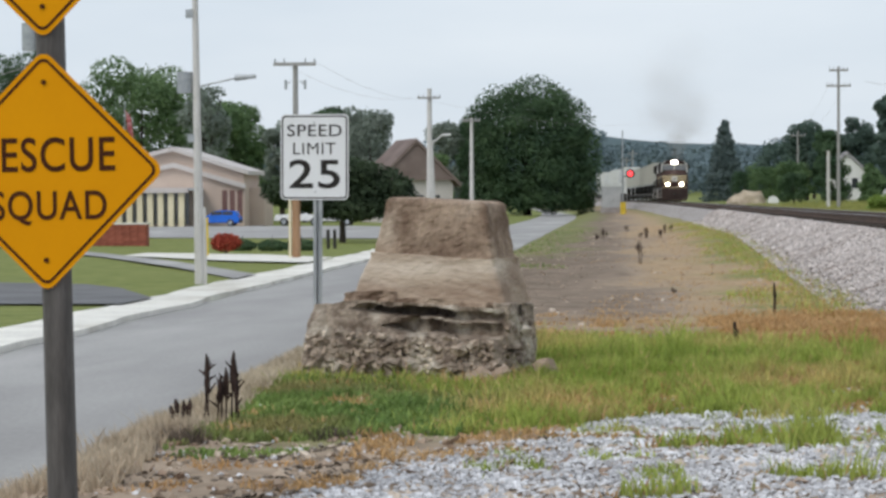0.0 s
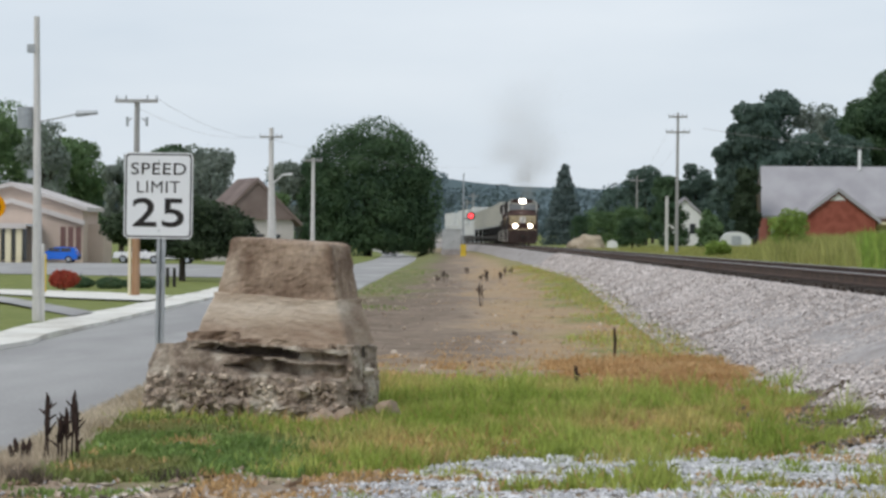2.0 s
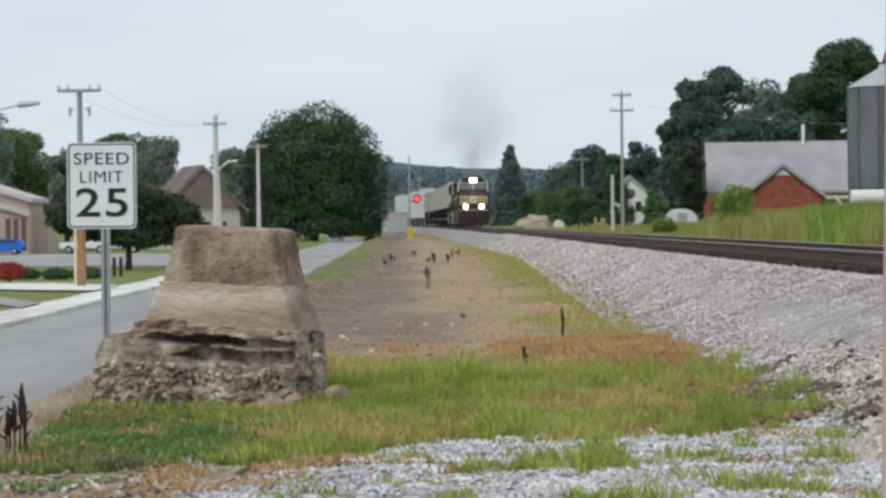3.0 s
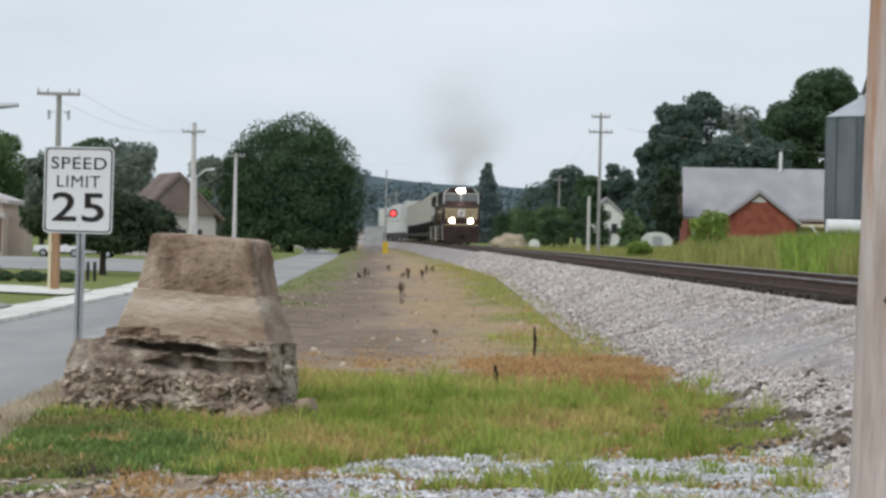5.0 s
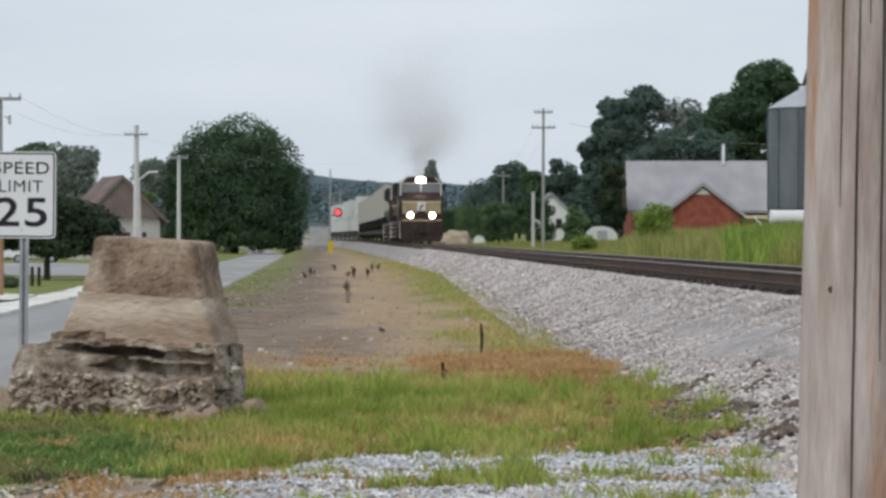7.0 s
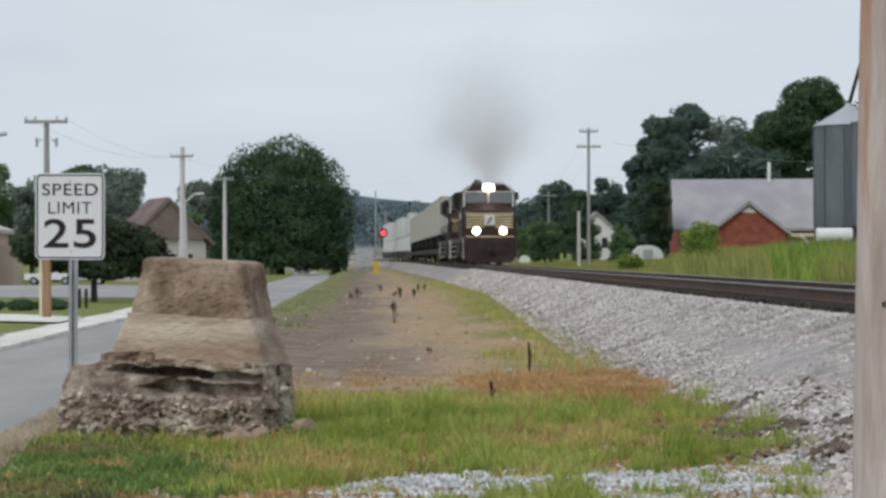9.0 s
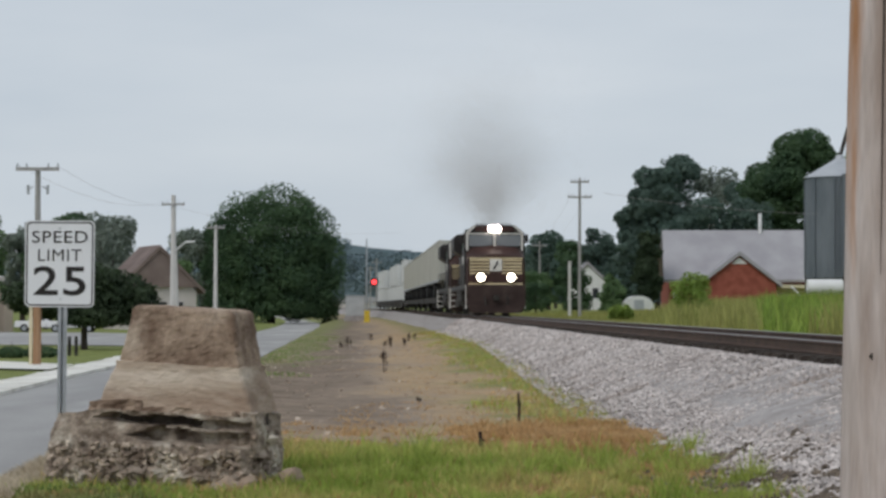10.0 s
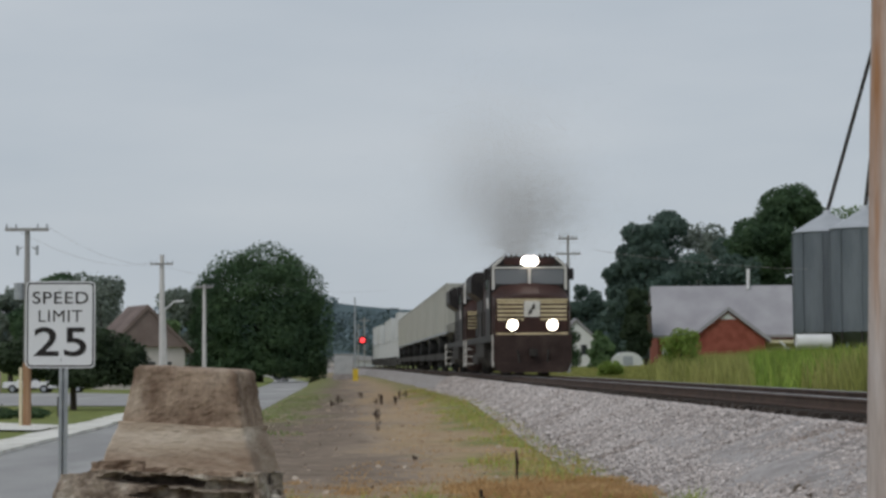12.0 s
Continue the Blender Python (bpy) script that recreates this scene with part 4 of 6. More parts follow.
def build_poles():
    a = thing("lamp_pole", pose(-15.35, 72.6, -1.15, 0, -0.6, 0), "tall grey pole with a transformer and a street lamp arm", "utility pole", "utility poles")
    part("shaft", tubes(((0, 0, -0.3), (0, 0, 9.3), 0.165, 0.085), n=12), M["palepole"], a)
    part("transformer", tubes(((-0.36, 0, 5.9), (-0.36, 0, 6.55), 0.24), n=14), M["galv"], a, "grey transformer can")
    part("lamp_arm", tubes(((0.05, 0, 6.1), (1.3, 0, 6.35), 0.03)), M["galv"], a)
    part("lamp_head", tubes(((1.2, 0, 6.34), (1.85, 0, 6.38), 0.1, 0.06)), M["galv"], a, "grey street lamp head")
    for z in (4.4, 8.2):
        part("bracket", boxes((-0.28, -0.05, -0.1, 0.1, z, z + 0.25)), M["galv"], a)
    part("cable_guard", boxes((0.12, 0.22, -0.05, 0.05, 0, 2.4)), M["palepole"], a)
    p = crossarm_pole("utility_pole", -17.57, 103.2, -1.15, 8.55, 0.17, M["greypole"], [(8.48, 1.85)], "wooden utility pole with one crossarm and hanging insulators")
    part("lower_shaft", tubes(((0, -0.02, 0), (0, -0.02, 2.8), 0.185, 0.18), n=12), mat("orange_pole_wood", (0.27, 0.155, 0.085), (0.38, 0.235, 0.14), 3, 0.9, 0.3, stretch=(2, 2, 0.2)), p, "orange-brown pole foot")
    part("guard", boxes((-0.32, -0.2, -0.1, 0.0, 0, 2.6)), M["creamwall"], p, "pale yellow cable guard")
    for s in (-1, 1):
        part("jumper", tubes(((s * 0.2, 0, 7.75), (s * 0.42, 0, 7.6), 0.03), ((s * 0.42, 0, 7.8), (s * 0.42, 0, 7.4), 0.06)), M["galv"], p)
    part("transformer", tubes(((-0.35, 0, 5.5), (-0.35, 0, 6.2), 0.22), n=12), M["galv"], p)
    q = crossarm_pole("utility_pole", -20.5, 180, -1.15, 10.9, 0.26, M["palepole"], [(10.2, 1.7)], "pale tapered pole with a lamp arm")
    part("lamp_arm", tubes(((0.1, 0, 6.7), (0.9, 0, 7.4), 0.05), ((0.9, 0, 7.4), (1.6, 0, 7.45), 0.07)), M["white"], q)
    part("guy_post", tubes(((0.35, 0, 0), (0.1, 0, 7.0), 0.2, 0.14)), M["palepole"], q)
    crossarm_pole("utility_pole", -18.3, 190, -1.15, 9.0, 0.19, M["palepole"], [(8.8, 1.4)], "thin pale pole with a short crossarm")
    crossarm_pole("utility_pole", 9.95, 182, 0.9, 10.3, 0.14, M["greypole"], [(10.0, 1.4), (8.85, 1.8)], "wooden pole with two crossarms beyond the track")
    crossarm_pole("utility_pole", 11.8, 310, 0.9, 9.0, 0.15, M["greypole"], [(8.4, 1.8)], "far wooden pole with a crossarm")
    for x, y in ((-14.2, 480), (-18, 560)):
        crossarm_pole("utility_pole", x, y, -1.1, 12.0, 0.2, M["greypole"], [(11.3, 2.0)], "far wooden pole with a crossarm")
    b = thing("utility_pole", pose(-16.55, 60, -1.1), "grey pole with a transformer can behind the warning sign", "utility pole", "utility poles")
    part("shaft", tubes(((0, 0, -0.2), (0, 0, 8.4), 0.11, 0.09), n=10), M["greypole"], b)
    part("transformer", tubes(((-0.5, 0, 6.4), (-0.5, 0, 7.1), 0.19), n=14), M["galv"], b, "grey transformer can")
    part("bracket", boxes((-0.4, 0, -0.04, 0.04, 6.6, 6.7)), M["galv"], b)
    part_ob = thing("post", pose(9.4, 184, 0.9), "short pale wooden post in the scrub", "post")
    part("shaft", tubes(((-0.1, 0, -0.2), (-0.1, 0, 4.0), 0.13, 0.12)), M["palepole"], part_ob)
    part("cap", tubes(((-0.1, 0, 4.0), (-0.1, 0, 4.05), 0.17)), M["palepole"], part_ob)


def wire(name, p0, p1, sag, r=0.006):
    cu = bpy.data.curves.new(name, "CURVE")
    cu.dimensions, cu.bevel_depth, cu.bevel_resolution = "3D", r, 0
    sp = cu.splines.new("POLY")
    sp.points.add(12)
    p0, p1 = Vector(p0), Vector(p1)
    for i in range(13):
        t = i / 12
        q = p0.lerp(p1, t) - Vector((0, 0, 4 * sag * t * (1 - t)))
        sp.points[i].co = (*q, 1)
    cu.materials.append(M["greypole"])
    return tagged(new(name, cu), "thin overhead power line between poles", "power line", "power lines")


def build_wires():
    for s in (-0.8, 0.8):
        wire("power_line", (-17.57 + s, 103, 7.5), (-20.5 + s, 180, 9.2), 0.8)
        wire("power_line", (9.95 + s * 0.8, 182, 10.0), (11.8 + s * 0.8, 310, 9.4), 0.8)
    wire("power_line", (-16.6, 60, 5.1), (-26, 62, 3.2), 0.3, 0.01)
    wire("power_line", (-20.5, 180, 8.9), (-5, 260, 9.5), 0.9)
    wire("power_line", (14, 215, 11.6), (30, 195, 9.0), 0.3, 0.014)


# ---- signal ----
def build_signal():
    s = thing("railway_signal", pose(-10.1, 300, -0.56), "tall thin railway signal mast showing a red light", "railway signal")
    part("mast", tubes(((0, 0, 0), (0, 0, 10.4), 0.14, 0.08)), M["galv"], s)
    part("base_box", boxes((-0.3, 0.4, -0.3, 0.3, 0, 1.5), bevel=0.03), M["yellowpost"], s, "yellow-green cabinet at the mast foot")
    part("bracket", tubes(((0, 0, 4.7), (1.0, 0, 4.7), 0.06)), M["underframe"], s)
    part("backboard", tubes(((0.95, -0.02, 5.05), (0.95, 0.06, 5.05), 0.55), n=20), M["underframe"], s, "black round backboard")
    head = part("lamp_head", tubes(((0.95, -0.2, 5.05), (0.95, 0, 5.05), 0.36), n=16), M["underframe"], s)
    part("lens", tubes(((0.95, -0.24, 5.05), (0.95, -0.2, 5.05), 0.32), n=16), M["red"], head, "glowing red lens")


def build_signal_hut():
    h = thing("signal_hut", pose(-13.0, 338, -0.6), "grey steel signal hut beside the line", "hut")
    part("foundation", boxes((-1.5, 1.5, -0.2, 2.4, -0.4, 0.75), bevel=0.03), M["ballast"], h, "raised gravel foundation")
    part("body", boxes((-1.3, 1.3, 0, 2.2, 0.75, 3.5), bevel=0.02), M["rustbox"], h)
    part("roof", boxes((-1.4, 1.4, -0.1, 2.3, 3.5, 3.62), bevel=0.02), M["galv"], h, "flat pale metal roof")
    d = part("door", boxes((-0.45, 0.45, -0.05, 0.0, 0.85, 2.9)), M["rustbox"], h)
    part("handle", boxes((0.3, 0.36, -0.09, -0.05, 1.8, 2.0)), M["underframe"], d)


# ---- train ----
def wheelset(parent, y, r=0.5):
    for x in (-0.755, 0.755):
        part("wheel", tubes(((x - 0.065, y, r), (x + 0.065, y, r), r), n=20), M["underframe"], parent)
    part("axle", tubes(((-0.755, y, r), (0.755, y, r), 0.08)), M["underframe"], parent)


def build_locomotive(label, lit=True):
    """A six-axle freight locomotive, its nose at y = 0 facing -y, the rail head at z = 0."""
    L = thing("locomotive", Matrix.Identity(4), label, "locomotive", "locomotives")
    part("frame", boxes((-1.5, 1.5, 0.3, 21.6, 1.35, 1.62), bevel=0.03), M["locoblack"], L)
    part("pilot", prism(bmesh.new(), [(-1.53, 1.6), (1.53, 1.6), (1.53, 0.55), (1.35, 0.16), (-1.35, 0.16), (-1.53, 0.55)], 0.0, 0.32), M["pilotred"], L, "dusty brown pilot plate, reddened in colour for the lamp glow")
    part("plow", prism(bmesh.new(), [(-1.4, 0.55), (1.4, 0.55), (1.25, 0.12), (-1.25, 0.12)], -0.22, 0.02), M["pilotred"], L, "snow plow blade")
    part("coupler", boxes((-0.14, 0.14, -0.55, 0.1, 0.75, 1.05), bevel=0.03), M["underframe"], L)
    for x in (-0.6, 0.6):
        part("air_hose", tubes(((x, -0.08, 1.0), (x * 0.9, -0.2, 0.5), 0.04)), M["underframe"], L)
    # wide nose with a sloped top
    bm = bmesh.new()
    ring = lambda y, w, zt, zs: [(-w, y, 1.6), (w, y, 1.6), (w, y, zs), (w - 0.35, y, zt - 0.12), (0.3, y, zt), (-0.3, y, zt), (-w + 0.35, y, zt - 0.12), (-w, y, zs)]
    loft(bm, [ring(0.28, 1.36, 3.12, 2.96), ring(0.34, 1.45, 3.2, 2.98), ring(1.7, 1.5, 3.74, 3.3)])
    nose = part("nose", bm, M["locobrown"], L, "dark nose with cream stripes")
    for i in range(5):
        z = 2.86 - i * 0.165
        for s in (-1, 1):
            part("stripe", boxes((min(s * 0.33, s * 1.36), max(s * 0.33, s * 1.36), 0.262, 0.282, z - 0.042, z + 0.042)), M["stripe"], nose, "cream paint stripe")
    part("stripe", boxes((-1.4, 1.4, 0.255, 0.283, 2.93, 3.0)), M["stripe"], nose, "cream paint stripe")
    part("stripe", boxes((-1.4, 1.4, 0.255, 0.283, 1.6, 1.68)), M["stripe"], nose, "cream paint stripe")
    part("emblem_panel", boxes((-0.31, 0.31, 0.25, 0.281, 2.3, 2.92), bevel=0.01), M["locowhite"], nose, "off-white panel with a dark emblem shape")
    bm = bmesh.new()
    prism(bm, [(-0.16, 2.36), (-0.02, 2.42), (0.02, 2.58), (0.12, 2.62), (0.1, 2.84), (0.03, 2.78), (-0.04, 2.6), (-0.14, 2.5)], 0.236, 0.252)
    part("emblem", bm, M["black"], nose, "plain dark emblem shape")
    part("nose_door", boxes((-1.0, -0.42, 0.25, 0.285, 1.75, 2.2)), M["locobrown"], nose)
    # cab
    bm = bmesh.new()
    cabring = lambda y: [(-1.58, y, 1.6), (1.58, y, 1.6), (1.58, y, 4.2), (1.52, y, 4.36), (1.08, y, 4.72), (-1.08, y, 4.72), (-1.52, y, 4.36), (-1.58, y, 4.2)]
    loft(bm, [cabring(1.55), cabring(4.2)])
    cab = part("cab", bm, M["locoblack"], L, "black cab with pale window frames")
    for s in (-1, 1):
        part("windshield", boxes((min(s * 0.1, s * 1.36), max(s * 0.1, s * 1.36), 1.5, 1.552, 3.62, 4.2), bevel=0.015), M["cabglass"], cab, "grey windshield pane")
        part("window_frame", boxes((s * 1.44 - 0.05, s * 1.44 + 0.05, 1.47, 1.56, 3.4, 4.3)), M["locowhite"], cab, "pale window pillar")
        part("window_frame", tubes(((s * 1.46, 1.5, 4.3), (s * 1.02, 1.5, 4.68), 0.045)), M["locowhite"], cab)
        part("side_window", boxes((min(s * 1.57, s * 1.6), max(s * 1.57, s * 1.6), 2.2, 3.6, 3.45, 4.1)), M["cabglass"], cab)
        part("sun_visor", boxes((min(s * 1.58, s * 1.75), max(s * 1.58, s * 1.75), 2.0, 3.0, 4.1, 4.2)), M["locoblack"], cab)
        part("mirror", boxes((min(s * 1.6, s * 1.78), max(s * 1.6, s * 1.78), 1.7, 1.76, 3.8, 4.25)), M["locoblack"], cab)
        part("side_number", boxes((min(s * 1.582, s * 1.592), max(s * 1.582, s * 1.592), 2.3, 3.5, 2.7, 3.1)), M["locowhite"], cab, "white bar on the cab side")
    part("window_frame", boxes((-0.06, 0.06, 1.46, 1.56, 3.55, 4.28)), M["locowhite"], cab, "pale centre pillar")
    part("window_frame", boxes((-1.46, 1.46, 1.47, 1.56, 4.24, 4.31)), M["locowhite"], cab)
    part("number_board", boxes((-1.0, -0.38, 1.42, 1.57, 4.4, 4.66)), M["locobrown"], cab)
    part("number_board", boxes((0.38, 1.0, 1.42, 1.57, 4.4, 4.66)), M["locobrown"], cab)
    hl = part("headlight", boxes((-0.36, 0.36, 1.36, 1.57, 4.34, 4.72), bevel=0.05), M["locoblack"], cab, "twin headlight housing")
    for x in (-0.15, 0.15):
        part("lens", tubes(((x, 1.31, 4.53), (x, 1.37, 4.53), 0.19), n=20), M["lamp"] if lit else M["cabglass"], hl, "brightly lit headlight lens" if lit else "unlit headlight lens")
    for x in (-0.78, 0.78):
        d = part("ditch_light", tubes(((x, 0.12, 1.98), (x, 0.29, 1.98), 0.24), n=18), M["locoblack"], L, "ditch light housing")
        part("lens", tubes(((x, 0.07, 1.98), (x, 0.13, 1.98), 0.21), n=18), M["amberlamp"] if lit else M["cabglass"], d, "brightly lit ditch light lens" if lit else "unlit ditch light lens")
    for x in (-0.9, -0.7, -0.5, 0.45, 0.65, 0.85):
        part("air_horn", tubes(((x, 1.7, 4.72), (x, 1.9, 4.84), 0.05, 0.03)), M["locoblack"], cab)
    # hood, radiator, exhaust
    part("long_hood", prism(bmesh.new(), [(-0.95, 1.6), (0.95, 1.6), (0.95, 4.1), (0.75, 4.42), (-0.75, 4.42), (-0.95, 4.1)], 4.2, 16.8), M["locoblack"], L, "narrow black engine hood")
    part("radiator", prism(bmesh.new(), [(-1.0, 1.6), (1.0, 1.6), (1.0, 3.4), (1.5, 3.75), (1.5, 4.5), (1.3, 4.68), (-1.3, 4.68), (-1.5, 4.5), (-1.5, 3.75), (-1.0, 3.4)], 16.8, 21.0), M["locoblack"], L, "flared radiator section")
    part("equipment_box", boxes((-1.45, -0.95, 4.4, 7.5, 1.6, 3.4), bevel=0.04), M["locobrown"], L)
    part("exhaust_stack", boxes((-0.3, 0.3, 9.6, 10.8, 4.4, 4.7), bevel=0.04), M["underframe"], L)
    for y in (6, 8, 12.5, 14.5):
        part("hood_door", boxes((-0.975, -0.945, y, y + 1.5, 1.8, 3.9)), M["locobrown"], L)
    part("fuel_tank", prism(bmesh.new(), [(-1.45, 1.35), (1.45, 1.35), (1.45, 0.75), (1.0, 0.35), (-1.0, 0.35), (-1.45, 0.75)], 8.0, 14.0), M["underframe"], L)
    for y0 in (2.0, 15.2):
        t = part("truck", boxes((-1.28, -1.05, y0, y0 + 4.8, 0.45, 0.95), (1.05, 1.28, y0, y0 + 4.8, 0.45, 0.95), (-1.1, 1.1, y0 + 1.8, y0 + 3.0, 0.7, 1.2), bevel=0.05), M["underframe"], L)
        for k in (0.5, 2.4, 4.3):
            wheelset(t, y0 + k, 0.53)
    for y in (0.35, 20.9):
        for s in (-1, 1):
            part("steps", boxes(*[(min(s * 1.2, s * 1.54), max(s * 1.2, s * 1.54), y, y + 0.6, z, z + 0.05) for z in (0.45, 0.8, 1.15)], (s * 1.53 - 0.015, s * 1.53 + 0.015, y - 0.03, y + 0.08, 0.35, 1.6), (s * 1.53 - 0.015, s * 1.53 + 0.015, y + 0.55, y + 0.65, 0.35, 1.6)), M["locowhite"], L, "pale-edged corner steps")
    for s in (-1, 1):
        for y in np.arange(4.6, 21, 2.3):
            part("stanchion", tubes(((s * 1.47, y, 1.62), (s * 1.47, y, 2.65), 0.02), n=5), M["underframe"], L)
        part("handrail", tubes(((s * 1.47, 4.3, 2.65), (s * 1.47, 21.3, 2.65), 0.02), n=5), M["underframe"], L)
        part("front_handrail", tubes(((s * 1.5, 0.3, 1.6), (s * 1.5, 0.3, 2.7), 0.025), ((s * 1.5, 0.3, 2.7), (s * 1.5, 1.6, 2.9), 0.02), n=5), M["locobrown"], L)
    return L


def truck_part(parent, y):
    t = part("bogie", boxes((-1.1, -0.95, y - 1.2, y + 1.2, 0.3, 0.65), (0.95, 1.1, y - 1.2, y + 1.2, 0.3, 0.65), (-1.0, 1.0, y - 0.2, y + 0.2, 0.4, 0.7), bevel=0.03), M["underframe"], parent)
    for k in (-0.85, 0.85):
        wheelset(t, y + k, 0.42)


def build_flatcar():
    c = thing("flat_car", Matrix.Identity(4), "low dark railway flat car carrying a road trailer", "rail car", "rail cars")
    part("deck", boxes((-1.35, 1.35, 0.2, 17.3, 0.85, 1.08), bevel=0.02), M["underframe"], c)
    part("sill", boxes((-0.4, 0.4, 0.2, 17.3, 0.45, 0.85)), M["underframe"], c)
    part("hitch", boxes((-0.3, 0.3, 1.6, 2.0, 1.08, 2.1), bevel=0.03), M["underframe"], c)
    part("coupler", boxes((-0.12, 0.12, -0.25, 0.25, 0.75, 1.0)), M["underframe"], c)
    for s in (-1, 1):
        part("side_sill", boxes((min(s * 1.3, s * 1.4), max(s * 1.3, s * 1.4), 0.2, 17.3, 0.7, 1.12)), M["underframe"], c)
    truck_part(c, 2.0)
    truck_part(c, 15.4)
    return c


def build_trailer():
    t = thing("semi_trailer", Matrix.Identity(4), "cream box semi-trailer riding on a flat car", "trailer", "trailers")
    b = part("box", boxes((-1.3, 1.3, 0.9, 16.9, 2.3, 5.15), bevel=0.04), M["cream"], t)
    for i in range(14):
        y = 1.5 + i * 1.13
        for x in (-1.3125, 1.3125):
            part("side_post", boxes((x - 0.0125, x + 0.0125, y, y + 0.06, 2.4, 5.05)), M["cream"], b)
    part("roof_rail", boxes((-1.33, -1.27, 0.9, 16.9, 5.07, 5.19), (1.27, 1.33, 0.9, 16.9, 5.07, 5.19)), M["cream"], b)
    part("floor_rail", boxes((-1.32, -1.26, 0.9, 16.9, 2.24, 2.38), (1.26, 1.32, 0.9, 16.9, 2.24, 2.38)), M["galv"], b)
    part("landing_gear", boxes((-0.9, -0.75, 3.6, 3.75, 1.2, 2.3), (0.75, 0.9, 3.6, 3.75, 1.2, 2.3)), M["underframe"], t)
    for y in (13.4, 14.7):
        for s in (-1, 1):
            part("tyre", tubes(((s * 0.75, y, 1.6), (s * 1.28, y, 1.6), 0.52), n=18), M["tyre"], t)
    part("axle", tubes(((-1.2, 13.4, 1.6), (1.2, 13.4, 1.6), 0.08), ((-1.2, 14.7, 1.6), (1.2, 14.7, 1.6), 0.08)), M["underframe"], t)
    part("mud_flap", boxes((-1.25, -0.7, 15.5, 15.53, 1.2, 2.25), (0.7, 1.25, 15.5, 15.53, 1.2, 2.25)), M["tyre"], t)
    return t


def build_well_car():
    c = thing("well_car", Matrix.Identity(4), "low dark well car carrying stacked white containers", "rail car", "rail cars")
    part("well", boxes((-1.45, -1.33, 1.6, 15.9, 0.3, 1.3), (1.33, 1.45, 1.6, 15.9, 0.3, 1.3), (-1.33, 1.33, 1.6, 15.9, 0.3, 0.4)), M["underframe"], c)
    part("end_platform", boxes((-1.3, 1.3, 0.0, 1.6, 0.8, 1.1), (-1.3, 1.3, 15.9, 17.5, 0.8, 1.1)), M["underframe"], c)
    truck_part(c, 0.9)
    truck_part(c, 16.6)
    return c


def build_container():
    t = thing("container", Matrix.Identity(4), "white corrugated freight container stacked on a well car", "container", "containers")
    b = part("body", boxes((-1.2, 1.2, 0.06, 13.6, 0.06, 2.84)), M["boxwhite"], t)
    for i in range(24):
        y = 0.4 + i * 0.54
        part("rib", boxes((-1.222, -1.2, y, y + 0.2, 0.2, 2.7)), M["boxwhite"], b)
    for x in (-1.15, 1.15):
        for y in (0.1, 13.56):
            part("corner_post", boxes((x - 0.09, x + 0.09, y - 0.09, y + 0.09, 0, 2.9)), M["boxwhite"], t)
        part("rail", boxes((x * 1.03 - 0.05, x * 1.03 + 0.05, 0, 13.66, 2.8, 2.9)), M["boxwhite"], t)
        part("door_bar", boxes((x * 0.6 - 0.025, x * 0.6 + 0.025, -0.03, 0.0, 0.1, 2.8)), M["galv"], t)
    return t


TRAIN = []  # things with their distance behind the nose of the lead engine and height over the rail
PUFFS = []


def build_train():
    lead = build_locomotive("black freight locomotive with cream-striped nose and lit headlights")
    TRAIN.append((lead, 0.0, 0.0))
    second = build_locomotive("black freight locomotive coupled behind the leading engine", False)
    TRAIN.append((second, 22.3, 0.0))
    s = 45.2
    flat, trl = build_flatcar(), build_trailer()
    for i in range(7):
        a = flat if i == 0 else copy_thing(flat, Matrix.Identity(4))
        b = trl if i == 0 else copy_thing(trl, Matrix.Identity(4))
        TRAIN.extend([(a, s, 0.0), (b, s, 0.0)])
        s += 17.8
    well, con = build_well_car(), build_container()
    first = True
    for i in range(7):
        w = well if first else copy_thing(well, Matrix.Identity(4))
        TRAIN.append((w, s, 0.0))
        for k, z in enumerate((0.42, 3.34)):
            if i in (1, 4) and k:
                continue
            c = con if first and k == 0 else copy_thing(con, Matrix.Identity(4))
            TRAIN.append((c, s + 1.9, z))
        first = False
        s += 17.8


def train_pose(t, back, z):
    y = 95.5 + 15.3 * (12.0 - t) + back * math.cos(radians(TURN)) - 1.4
    return pose(track_x(y), y, RAIL_Z + z, 0, 0, TURN + math.degrees(0.000224 * max(0.0, y + 8 - 280)))


